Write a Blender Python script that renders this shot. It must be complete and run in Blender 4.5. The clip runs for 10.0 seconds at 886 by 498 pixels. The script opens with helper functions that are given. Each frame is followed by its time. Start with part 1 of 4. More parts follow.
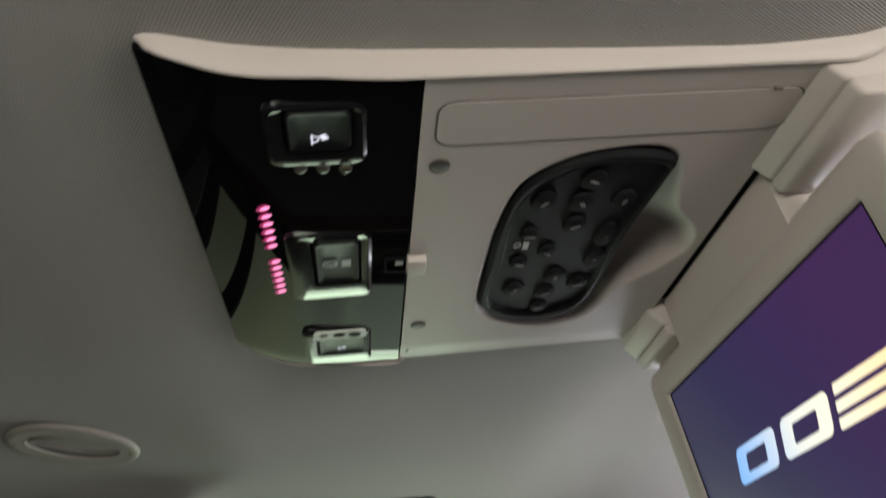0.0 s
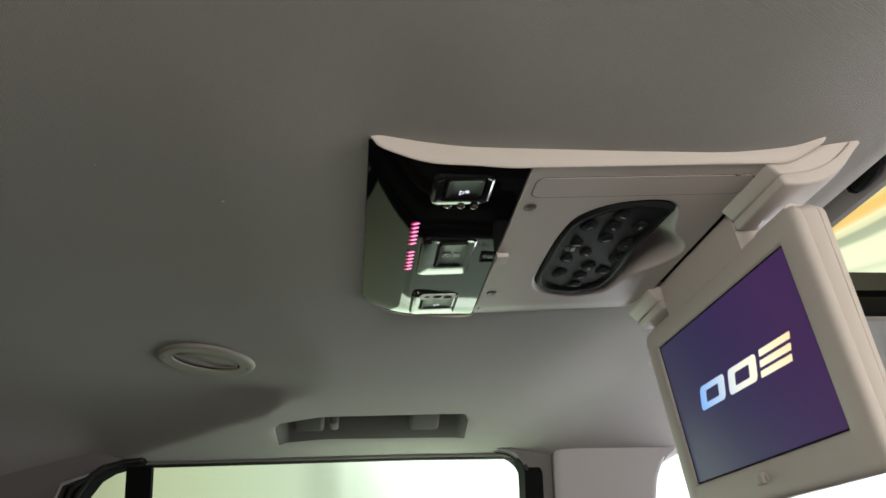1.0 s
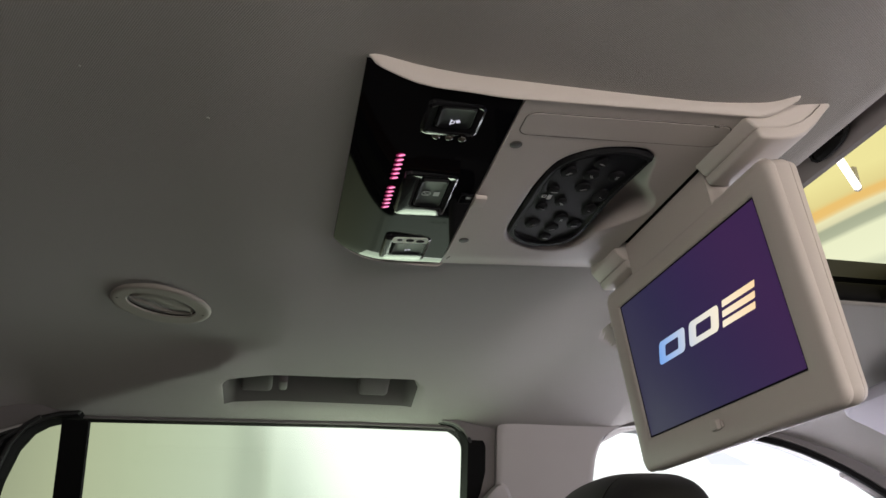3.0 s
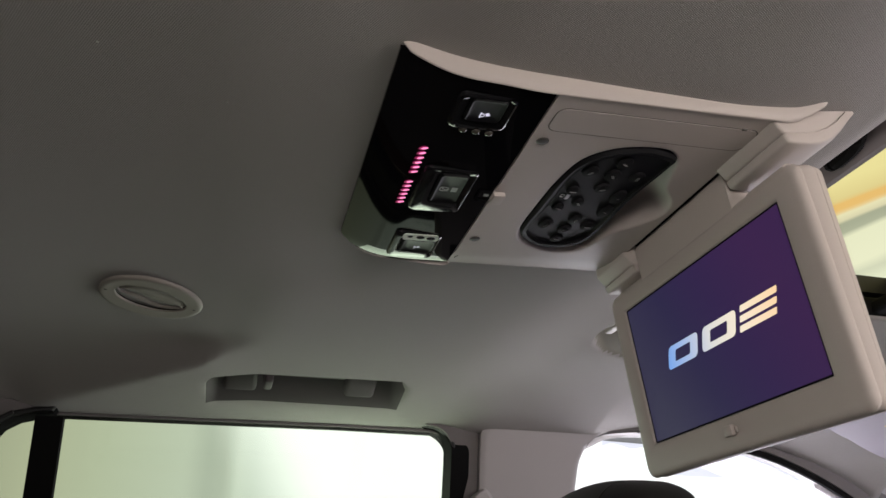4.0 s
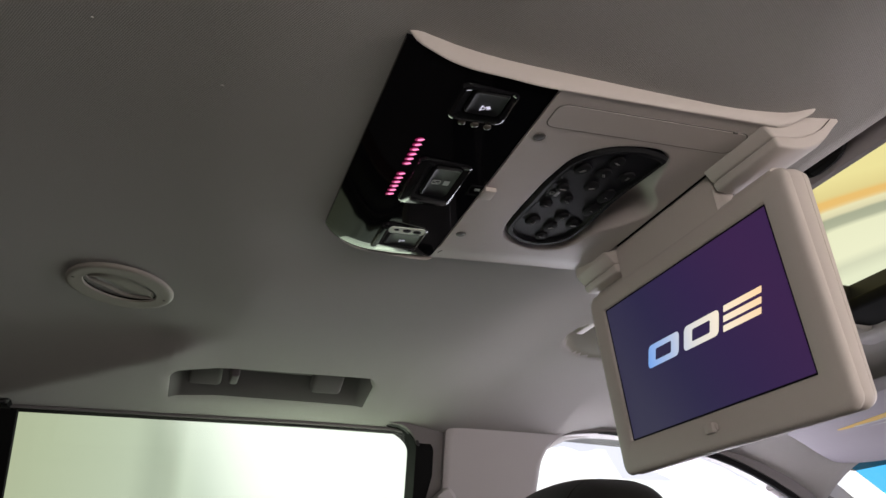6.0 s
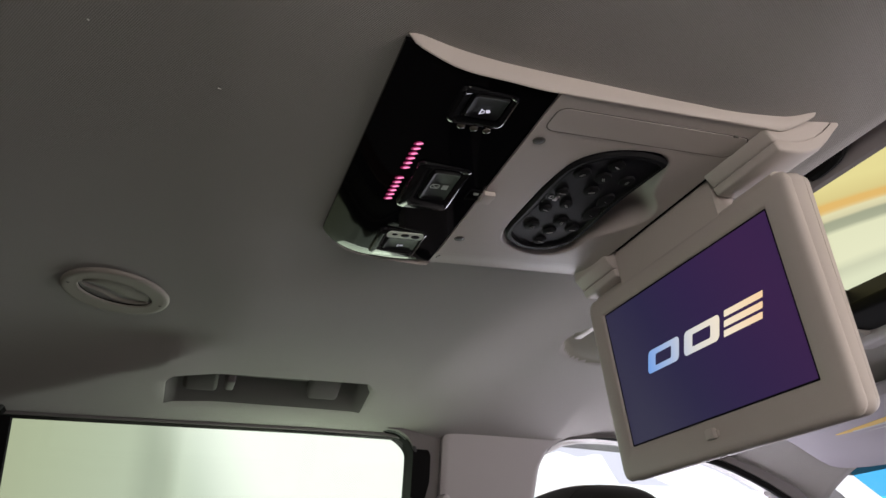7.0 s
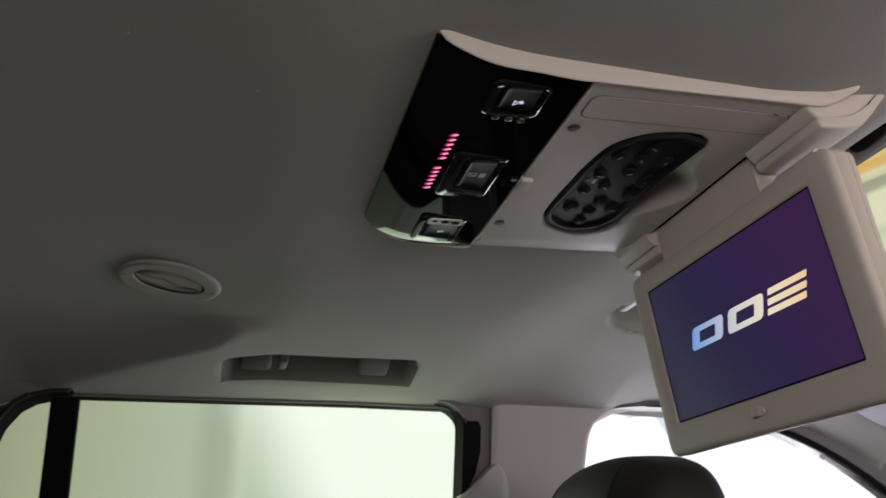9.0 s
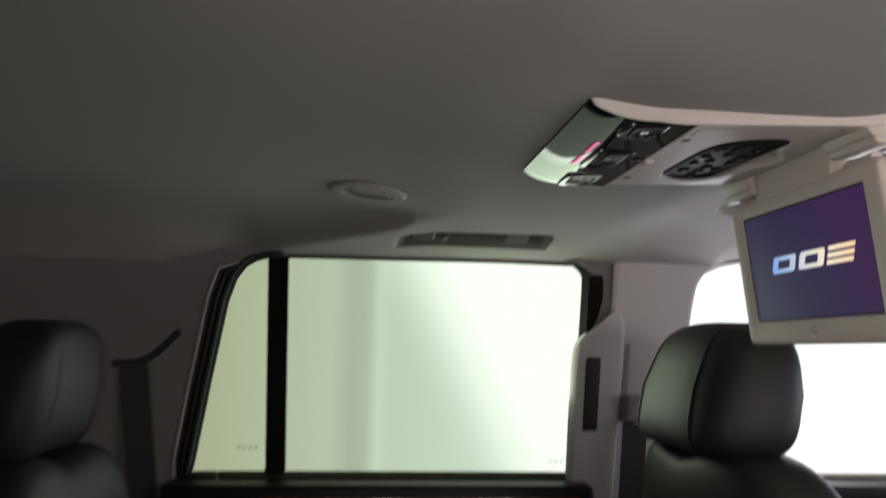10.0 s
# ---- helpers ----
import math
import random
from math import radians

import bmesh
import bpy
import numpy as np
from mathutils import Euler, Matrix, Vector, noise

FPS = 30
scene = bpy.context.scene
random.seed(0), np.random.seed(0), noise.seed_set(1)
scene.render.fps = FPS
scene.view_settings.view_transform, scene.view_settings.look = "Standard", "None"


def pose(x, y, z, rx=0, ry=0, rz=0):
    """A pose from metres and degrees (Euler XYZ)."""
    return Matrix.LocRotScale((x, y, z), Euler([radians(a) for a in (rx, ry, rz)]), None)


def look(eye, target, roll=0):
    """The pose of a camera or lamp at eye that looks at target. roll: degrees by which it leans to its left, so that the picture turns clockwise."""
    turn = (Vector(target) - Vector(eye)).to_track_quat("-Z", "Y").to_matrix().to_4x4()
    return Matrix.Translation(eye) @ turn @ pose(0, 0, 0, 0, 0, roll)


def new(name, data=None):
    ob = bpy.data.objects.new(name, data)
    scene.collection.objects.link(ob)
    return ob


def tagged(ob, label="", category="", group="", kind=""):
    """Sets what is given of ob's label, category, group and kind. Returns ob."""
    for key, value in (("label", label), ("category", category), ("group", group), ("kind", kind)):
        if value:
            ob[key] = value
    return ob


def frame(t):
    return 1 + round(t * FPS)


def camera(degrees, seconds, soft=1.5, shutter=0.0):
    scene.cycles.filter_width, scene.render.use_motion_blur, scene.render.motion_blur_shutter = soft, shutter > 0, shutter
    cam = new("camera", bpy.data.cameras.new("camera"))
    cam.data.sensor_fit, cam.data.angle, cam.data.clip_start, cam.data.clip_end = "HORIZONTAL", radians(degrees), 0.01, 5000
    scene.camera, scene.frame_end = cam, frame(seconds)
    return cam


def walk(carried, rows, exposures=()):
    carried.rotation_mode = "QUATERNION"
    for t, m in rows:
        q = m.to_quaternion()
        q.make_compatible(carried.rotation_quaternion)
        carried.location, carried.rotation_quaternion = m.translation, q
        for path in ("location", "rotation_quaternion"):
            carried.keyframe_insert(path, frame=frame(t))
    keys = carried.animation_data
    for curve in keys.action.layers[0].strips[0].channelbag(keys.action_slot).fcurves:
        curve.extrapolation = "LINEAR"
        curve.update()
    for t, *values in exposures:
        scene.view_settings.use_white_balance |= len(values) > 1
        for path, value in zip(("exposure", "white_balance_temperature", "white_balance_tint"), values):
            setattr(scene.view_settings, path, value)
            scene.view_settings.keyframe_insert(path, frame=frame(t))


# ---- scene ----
cam = camera(59.5, 10.0, shutter=0.4)
PATH = [
    (0, (-0.02, -0.297, 1.034), (0.208, 1.427, 2.022), -5.6),
    (0.5, (-0.046, -0.357, 0.993), (0.168, 1.428, 1.869), -3.7),
    (1, (-0.093, -0.471, 0.985), (0.136, 1.331, 1.821), -2.4),
    (1.5, (-0.087, -0.478, 0.957), (0.161, 1.333, 1.769), -1.6),
    (2, (-0.091, -0.466, 0.955), (0.186, 1.343, 1.762), -0.9),
    (2.5, (-0.105, -0.459, 0.947), (0.225, 1.336, 1.766), -0.8),
    (4, (-0.148, -0.435, 0.944), (0.318, 1.316, 1.79), -0.2),
    (4.5, (-0.168, -0.423, 0.931), (0.337, 1.317, 1.779), -0.1),
    (5, (-0.171, -0.424, 0.931), (0.369, 1.306, 1.778), -0.1),
    (5.5, (-0.171, -0.425, 0.936), (0.397, 1.295, 1.783), -0.2),
    (7, (-0.172, -0.42, 0.941), (0.42, 1.285, 1.803), -0.5),
    (7.5, (-0.171, -0.419, 0.942), (0.424, 1.282, 1.809), -0.7),
    (8, (-0.169, -0.42, 0.944), (0.423, 1.282, 1.812), -1.0),
    (8.5, (-0.169, -0.426, 0.951), (0.388, 1.3, 1.795), -1.1),
    (9, (-0.171, -0.434, 0.953), (0.315, 1.344, 1.731), -0.9),
    (9.5, (-0.194, -0.523, 1.001), (0.137, 1.35, 1.617), 0.7),
    (10, (-0.256, -0.665, 1.023), (-0.033, 1.305, 1.286), 1.2),
]
walk(cam, [(t, look(eye, target, roll)) for t, eye, target, roll in PATH],
     exposures=[(0, 0.70, 6500, 1), (1, 0.64, 6500, 1), (1.5, 0.48, 6500, 3), (2.5, 0.38, 6500, 6), (4.5, 0.28, 6500, 10), (5.5, 0.35, 6500, 10), (7.5, 0.16, 6500, 10), (9, 0.06, 6500, 9), (10, 0.24, 6500, 8)])

# ---- world and light ----
world = bpy.data.worlds.new("world")
scene.world = world
world.use_nodes = True
wn = world.node_tree
sky = wn.nodes.new("ShaderNodeTexSky")
sky.sky_type, sky.sun_disc = "NISHITA", False
sky.sun_elevation, sky.sun_rotation = radians(40), radians(60)
wn.links.new(sky.outputs[0], wn.nodes["Background"].inputs[0])
wn.nodes["Background"].inputs[1].default_value = 0.06


def window_light(name, eye, target, sx, sy, watts, colour):
    data = bpy.data.lights.new(name, "AREA")
    data.shape, data.size, data.size_y = "RECTANGLE", sx, sy
    data.energy, data.color = watts, colour
    ob = new(name, data)
    ob.matrix_world = look(eye, target)
    return ob


window_light("daylight_front_left", (0.62, 0.79, 0.98), (0.32, 0.0, 1.15), 0.46, 0.30, 2.8, (0.95, 0.88, 1.0))
window_light("daylight_rear_left", (0.02, 0.765, 1.05), (0.0, 0.1, 1.20), 0.26, 0.22, 0.72, (0.90, 1.0, 0.86))
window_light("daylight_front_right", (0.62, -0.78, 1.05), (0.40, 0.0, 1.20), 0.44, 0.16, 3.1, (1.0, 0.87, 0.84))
window_light("daylight_rear_right", (-0.24, -0.77, 1.06), (0.58, -0.32, 1.02), 0.40, 0.16, 2.6, (1.0, 0.91, 0.88))
window_light("daylight_windscreen", (1.30, 0.0, 0.98), (0.3, 0.0, 1.15), 1.0, 0.14, 2.7, (0.98, 0.87, 1.0))
window_light("daylight_tailgate", (-1.68, 0.0, 0.95), (0.2, 0.0, 0.85), 1.0, 0.26, 0.8, (1.0, 0.92, 0.84))

# ---- materials ----


def mat(name, colour, rough=0.5, metal=0.0, grain=0.0, grain_scale=400.0, stain=0.08, stain_scale=9.0, bump=0.15, coat=0.0, spec=0.5):
    m = bpy.data.materials.new(name)
    m.use_nodes = True
    t = m.node_tree
    b = t.nodes["Principled BSDF"]
    b.inputs["Roughness"].default_value, b.inputs["Metallic"].default_value = rough, metal
    b.inputs["Coat Weight"].default_value, b.inputs["Specular IOR Level"].default_value = coat, spec
    co = t.nodes.new("ShaderNodeTexCoord")
    big = t.nodes.new("ShaderNodeTexNoise")
    big.inputs["Scale"].default_value, big.inputs["Detail"].default_value = stain_scale, 4
    t.links.new(co.outputs["Object"], big.inputs["Vector"])
    mix = t.nodes.new("ShaderNodeMix")
    mix.data_type = "RGBA"
    mix.inputs["A"].default_value = (*[c * (1 - stain) for c in colour], 1)
    mix.inputs["B"].default_value = (*[min(1, c * (1 + stain)) for c in colour], 1)
    t.links.new(big.outputs[0], mix.inputs["Factor"])
    t.links.new(mix.outputs["Result"], b.inputs["Base Color"])
    if grain:
        fine = t.nodes.new("ShaderNodeTexNoise")
        fine.inputs["Scale"].default_value, fine.inputs["Detail"].default_value = grain_scale, 3
        t.links.new(co.outputs["Object"], fine.inputs["Vector"])
        bp = t.nodes.new("ShaderNodeBump")
        bp.inputs["Strength"].default_value, bp.inputs["Distance"].default_value = bump, grain
        t.links.new(fine.outputs[0], bp.inputs["Height"])
        t.links.new(bp.outputs[0], b.inputs["Normal"])
    return m


def glow(name, colour, strength):
    m = bpy.data.materials.new(name)
    m.use_nodes = True
    b = m.node_tree.nodes["Principled BSDF"]
    b.inputs["Base Color"].default_value = (*[c * 0.3 for c in colour], 1)
    b.inputs["Emission Color"].default_value = (*colour, 1)
    b.inputs["Emission Strength"].default_value = strength
    return m


def woven(name, colour):
    """Headliner cloth: diagonal ribs of yarn 1.15 mm apart with finer cross threads, darker between the yarns."""
    m = mat(name, colour, rough=0.95, stain=0.06, stain_scale=5, spec=0.15)
    t = m.node_tree
    b = t.nodes["Principled BSDF"]
    co = t.nodes["Texture Coordinate"]
    waves = []
    for turn, scale, wobble in ((56.5, 322.0, 0.7), (-28.0, 270.0, 1.2)):
        mp = t.nodes.new("ShaderNodeMapping")
        mp.inputs["Rotation"].default_value = (0, 0, radians(turn))
        t.links.new(co.outputs["Object"], mp.inputs["Vector"])
        w = t.nodes.new("ShaderNodeTexWave")
        w.inputs["Scale"].default_value, w.inputs["Distortion"].default_value = scale, wobble
        w.inputs["Detail"].default_value, w.inputs["Detail Scale"].default_value = 2, 3
        t.links.new(mp.outputs[0], w.inputs["Vector"])
        waves.append(w)
    cross = t.nodes.new("ShaderNodeMath")
    cross.operation, cross.inputs[1].default_value = "MULTIPLY_ADD", 0.55
    t.links.new(waves[1].outputs["Fac"], cross.inputs[0])
    t.links.new(waves[0].outputs["Fac"], cross.inputs[2])
    shade = t.nodes.new("ShaderNodeMapRange")
    shade.inputs["From Max"].default_value = 1.55
    shade.inputs["To Min"].default_value, shade.inputs["To Max"].default_value = 0.83, 1.15
    t.links.new(cross.outputs[0], shade.inputs["Value"])
    tint = t.nodes.new("ShaderNodeVectorMath")
    tint.operation = "SCALE"
    t.links.new(t.nodes["Mix"].outputs["Result"], tint.inputs[0])
    t.links.new(shade.outputs[0], tint.inputs["Scale"])
    t.links.new(tint.outputs[0], b.inputs["Base Color"])
    b.inputs["Sheen Weight"].default_value, b.inputs["Sheen Roughness"].default_value = 0.12, 0.5
    bp = t.nodes.new("ShaderNodeBump")
    bp.inputs["Strength"].default_value, bp.inputs["Distance"].default_value = 0.6, 0.0004
    t.links.new(cross.outputs[0], bp.inputs["Height"])
    t.links.new(bp.outputs[0], b.inputs["Normal"])
    return m


def pane_material(name, tint, gloss=0.06):
    m = bpy.data.materials.new(name)
    m.use_nodes = True
    t = m.node_tree
    t.nodes.remove(t.nodes["Principled BSDF"])
    a, g, mx = t.nodes.new("ShaderNodeBsdfTransparent"), t.nodes.new("ShaderNodeBsdfGlossy"), t.nodes.new("ShaderNodeMixShader")
    a.inputs[0].default_value = (*tint, 1)
    g.inputs["Roughness"].default_value = 0.02
    mx.inputs[0].default_value = gloss
    t.links.new(a.outputs[0], mx.inputs[1])
    t.links.new(g.outputs[0], mx.inputs[2])
    t.links.new(mx.outputs[0], t.nodes["Material Output"].inputs[0])
    return m


def set_ramp(node, stops):
    els = node.color_ramp.elements
    while len(els) > 1:
        els.remove(els[-1])
    els[0].position, els[0].color = stops[0][0], (*stops[0][1], 1)
    for p, c in stops[1:]:
        e = els.new(p)
        e.color = (*c, 1)


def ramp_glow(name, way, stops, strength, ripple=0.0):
    """A backdrop that glows by itself: its light and colour go along one direction of the place."""
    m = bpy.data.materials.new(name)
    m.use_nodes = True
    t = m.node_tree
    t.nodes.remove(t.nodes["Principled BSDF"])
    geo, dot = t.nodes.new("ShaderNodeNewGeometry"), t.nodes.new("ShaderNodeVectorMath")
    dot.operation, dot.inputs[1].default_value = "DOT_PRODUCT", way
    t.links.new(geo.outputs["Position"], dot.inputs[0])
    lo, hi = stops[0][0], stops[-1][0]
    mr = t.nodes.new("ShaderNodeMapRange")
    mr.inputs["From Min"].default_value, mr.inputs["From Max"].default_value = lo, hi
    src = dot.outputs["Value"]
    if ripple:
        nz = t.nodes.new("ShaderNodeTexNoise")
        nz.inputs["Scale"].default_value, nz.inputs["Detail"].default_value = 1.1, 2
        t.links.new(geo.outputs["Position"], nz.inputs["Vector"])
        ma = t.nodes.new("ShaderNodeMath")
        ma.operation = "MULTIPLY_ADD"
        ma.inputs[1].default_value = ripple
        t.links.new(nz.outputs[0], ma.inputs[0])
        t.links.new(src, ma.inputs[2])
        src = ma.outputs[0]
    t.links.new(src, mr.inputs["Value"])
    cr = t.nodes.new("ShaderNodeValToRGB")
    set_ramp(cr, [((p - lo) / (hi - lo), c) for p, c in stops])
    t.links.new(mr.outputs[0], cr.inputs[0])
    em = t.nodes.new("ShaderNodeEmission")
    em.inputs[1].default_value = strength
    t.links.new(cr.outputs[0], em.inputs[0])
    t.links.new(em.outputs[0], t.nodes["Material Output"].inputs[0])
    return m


CLOTH = woven("headliner_cloth", (0.305, 0.290, 0.272))
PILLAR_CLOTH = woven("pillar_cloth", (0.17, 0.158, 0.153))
CREAM = mat("cream_plastic", (0.458, 0.412, 0.376), spec=0.3, rough=0.5, grain=0.0002, grain_scale=900, stain=0.03, bump=0.25)
GREY = mat("grey_plastic", (0.37, 0.35, 0.345), spec=0.3, rough=0.55, grain=0.0003, grain_scale=700, stain=0.04, bump=0.3)
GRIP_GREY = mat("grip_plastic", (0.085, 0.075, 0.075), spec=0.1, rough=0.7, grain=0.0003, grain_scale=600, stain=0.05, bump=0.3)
# the recess's shade is put into this colour; the grip is darkened to match
RECESS_SHADED = mat("shaded_recess_plastic", (0.065, 0.056, 0.057), spec=0.1, rough=0.75, grain=0.0003, grain_scale=600, stain=0.05, bump=0.3)
TRIM_GREY = mat("dusk_plastic", (0.20, 0.18, 0.185), rough=0.6, grain=0.0003, grain_scale=600, stain=0.05, bump=0.3)
PIANO = mat("piano_black", (0.004, 0.004, 0.005), rough=0.03, stain=0.2, coat=0.0, spec=0.18)
GLOSS = mat("gloss_black", (0.006, 0.006, 0.007), rough=0.08, stain=0.2, coat=0.0, spec=0.25)
BLACK_CHROME = mat("black_chrome", (0.008, 0.008, 0.009), rough=0.10, stain=0.2, coat=0.0, spec=0.33)
SATIN = mat("satin_black", (0.007, 0.007, 0.008), rough=0.45, grain=0.0001, grain_scale=900, stain=0.2, spec=0.15)
RUBBER = mat("black_rubber", (0.010, 0.010, 0.010), rough=0.5, stain=0.25, grain=0.0003, grain_scale=300)
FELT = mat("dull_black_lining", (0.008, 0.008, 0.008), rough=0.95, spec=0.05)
REMOTE = mat("remote_plastic", (0.007, 0.007, 0.008), spec=0.15, rough=0.6, stain=0.2, grain=0.0001, grain_scale=1200)
KEY = mat("key_rubber", (0.010, 0.010, 0.011), spec=0.08, rough=0.7, stain=0.2)
MARK = mat("grey_print", (0.42, 0.42, 0.42), rough=0.5)
KEY_MARK = mat("faint_key_print", (0.15, 0.15, 0.15), rough=0.6)
LEATHER = mat("black_leather", (0.013, 0.013, 0.014), rough=0.50, grain=0.0008, grain_scale=260, stain=0.25, bump=0.35, spec=0.22)
CHROME = mat("chrome", (0.75, 0.75, 0.76), rough=0.12, metal=1.0, stain=0.02)
SCREW = mat("screw_steel", (0.05, 0.047, 0.043), rough=0.45, metal=0.3)
LENS = mat("warm_lens", (0.05, 0.045, 0.036), rough=0.2, stain=0.3, spec=0.3)
HOOK = mat("dull_cream_plastic", (0.27, 0.25, 0.22), spec=0.3, rough=0.6, grain=0.0002, grain_scale=900, stain=0.04)
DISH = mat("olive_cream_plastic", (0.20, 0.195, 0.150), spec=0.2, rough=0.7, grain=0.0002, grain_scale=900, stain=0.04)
BEZEL_GLINT = mat("painted_bezel_glint", (0.68, 0.75, 0.66), rough=0.35, stain=0.1)
LINT = mat("grey_lint", (0.30, 0.30, 0.27), rough=0.95, stain=0.3)
SEAM = mat("seam_shadow_gap", (0.10, 0.09, 0.08), rough=0.8)
BELT = mat("belt_webbing", (0.018, 0.016, 0.020), rough=0.7, grain=0.0006, grain_scale=500)
YELLOW = mat("yellow_print", (0.62, 0.40, 0.07), rough=0.5)
PAPER = mat("label_paper", (0.60, 0.57, 0.58), rough=0.6)
CARPET = mat("carpet", (0.035, 0.033, 0.032), rough=0.95, grain=0.002, grain_scale=300, stain=0.3)
VISOR = mat("visor_vinyl", (0.30, 0.28, 0.31), rough=0.7, grain=0.0004, grain_scale=500, stain=0.05, spec=0.2)
WOOD = mat("brown_wood_trim", (0.07, 0.026, 0.011), rough=0.25, stain=0.4, stain_scale=30, coat=0.6)
CONCRETE = mat("garage_floor", (0.10, 0.10, 0.095), rough=0.8, grain=0.003, grain_scale=60, stain=0.2, stain_scale=2)
INFRA = glow("pink_diode", (1.0, 0.25, 0.52), 1.15)
INFRA_HALO = glow("pink_diode_halo", (0.50, 0.010, 0.14), 0.30)
BACKLIT = glow("backlit_white", (0.85, 0.82, 1.0), 0.55)
BACKLIT_SOFT = glow("backlit_soft", (0.85, 0.82, 1.0), 0.28)
DIM = glow("backlit_dim", (0.7, 0.75, 0.7), 0.035)
GLASS_REAR = pane_material("tinted_glass", (0.82, 0.86, 0.80), 0.04)
ETCHED = pane_material("etched_print", (0.82, 0.84, 0.80), 0.0)
# dark tint for panes out of view, to cut light on the rear headliner
GLASS_DIMMING = pane_material("dimming_glass", (0.34, 0.36, 0.34), 0.05)
GLASS_FRONT = pane_material("clear_glass", (0.93, 0.95, 0.95), 0.05)
GLASS_BAND = pane_material("blue_shade_band", (0.10, 0.55, 0.95), 0.05)

# ---- mesh helpers ----


def part(name, bm, material, parent=None, label="", smooth=True):
    me = bpy.data.meshes.new(name)
    bmesh.ops.recalc_face_normals(bm, faces=bm.faces)
    bm.to_mesh(me)
    bm.free()
    me.materials.append(material)
    if smooth:
        me.shade_smooth()
        me.set_sharp_from_angle(angle=radians(38))
    ob = new(name, me)
    if parent is not None:
        ob.parent = parent
    if label:
        ob["label"] = label
    return ob


def empty(name, label, category, group="", at=(0, 0, 0)):
    ob = new(name)
    ob.empty_display_size = 0.05
    ob.location = at
    return tagged(ob, label, category, group)


def soft_box(x0, x1, y0, y1, z0, z1, r=0.003, seg=2, bm=None):
    bm = bm or bmesh.new()
    geo = bmesh.ops.create_cube(bm, size=1, matrix=Matrix.LocRotScale(((x0 + x1) / 2, (y0 + y1) / 2, (z0 + z1) / 2), None, (x1 - x0, y1 - y0, z1 - z0)))
    if r:
        es = list({e for v in geo["verts"] for e in v.link_edges})
        bmesh.ops.bevel(bm, geom=es, offset=r, segments=seg, profile=0.5, affect="EDGES")
    return bm


def smooth_loop(pts, n=6):
    """A closed Catmull-Rom curve through the points."""
    out, k = [], len(pts)
    for i in range(k):
        p0, p1, p2, p3 = (Vector(pts[(i + j) % k]) for j in (-1, 0, 1, 2))
        for s in range(n):
            u = s / n
            out.append(0.5 * (2 * p1 + (p2 - p0) * u + (2 * p0 - 5 * p1 + 4 * p2 - p3) * u * u + (3 * p1 - p0 - 3 * p2 + p3) * u ** 3))
    return out


def smooth_line(pts, n=6):
    out = []
    p = [Vector(q) for q in pts]
    p = [p[0] * 2 - p[1]] + p + [p[-1] * 2 - p[-2]]
    for i in range(1, len(p) - 2):
        for s in range(n):
            u = s / n
            out.append(0.5 * (2 * p[i] + (p[i + 1] - p[i - 1]) * u + (2 * p[i - 1] - 5 * p[i] + 4 * p[i + 1] - p[i + 2]) * u * u + (3 * p[i] - p[i - 1] - 3 * p[i + 1] + p[i + 2]) * u ** 3))
    out.append(p[-2])
    return out


def round_rect(x0, x1, y0, y1, r, n=5):
    pts = []
    for cx, cy, a in ((x1 - r, y1 - r, 0), (x0 + r, y1 - r, 90), (x0 + r, y0 + r, 180), (x1 - r, y0 + r, 270)):
        for i in range(n + 1):
            b = radians(a + 90 * i / n)
            pts.append((cx + r * math.cos(b), cy + r * math.sin(b)))
    return pts


def loft(rings, cap0=True, cap1=True, closed=True, bm=None):
    """Quads between rings of equally many points."""
    bm = bm or bmesh.new()
    vs = [[bm.verts.new(p) for p in ring] for ring in rings]
    k = len(vs[0])
    for a, b in zip(vs, vs[1:]):
        for i in range(k if closed else k - 1):
            j = (i + 1) % k
            bm.faces.new((a[i], a[j], b[j], b[i]))
    if cap0:
        bm.faces.new(vs[0])
    if cap1:
        bm.faces.new(vs[-1])
    return bm


def prism(loop, z0, z1, r=0.0, bm=None):
    """An upright prism over a loop in x and y; r shrinks and rounds its z0 rim."""
    c = Vector((sum(p[0] for p in loop) / len(loop), sum(p[1] for p in loop) / len(loop)))
    s = 1 if z1 > z0 else -1

    def ring(z, inset):
        out = []
        for p in loop:
            d = Vector((p[0], p[1])) - c
            out.append((*(c + d * (1 - inset / max(d.length, 1e-6))), z))
        return out

    rings = [ring(z0, 0)] if not r else [ring(z0, r), ring(z0 + s * r * 0.3, r * 0.3), ring(z0 + s * r, 0)]
    return loft(rings + [ring(z1, 0)], bm=bm)


def tube(path, r, n=8, closed=False, flat=1.0, bm=None):
    """A round cord along a path."""
    p = [Vector(q) for q in path]
    rings = []
    k = len(p)
    for i in range(k):
        a, b = (p[i - 1], p[(i + 1) % k]) if closed else (p[max(0, i - 1)], p[min(k - 1, i + 1)])
        t = (b - a).normalized()
        up = Vector((0, 1, 0)) if abs(t.y) < 0.9 else Vector((0, 0, 1))
        u = t.cross(up).normalized()
        w = u.cross(t).normalized()
        rings.append([p[i] + u * r * math.cos(2 * math.pi * j / n) + w * r * flat * math.sin(2 * math.pi * j / n) for j in range(n)])
    if closed:
        rings.append(rings[0])
    return loft(rings, not closed, not closed, bm=bm)


def dome(c, rx, ry, h, n=14, m=4, down=True, bm=None):
    s = -1 if down else 1
    rings = []
    for i in range(m):
        a = 0.5 * math.pi * i / m
        rings.append([(c[0] + rx * math.cos(a) * math.cos(2 * math.pi * j / n), c[1] + ry * math.cos(a) * math.sin(2 * math.pi * j / n), c[2] + s * h * math.sin(a)) for j in range(n)])
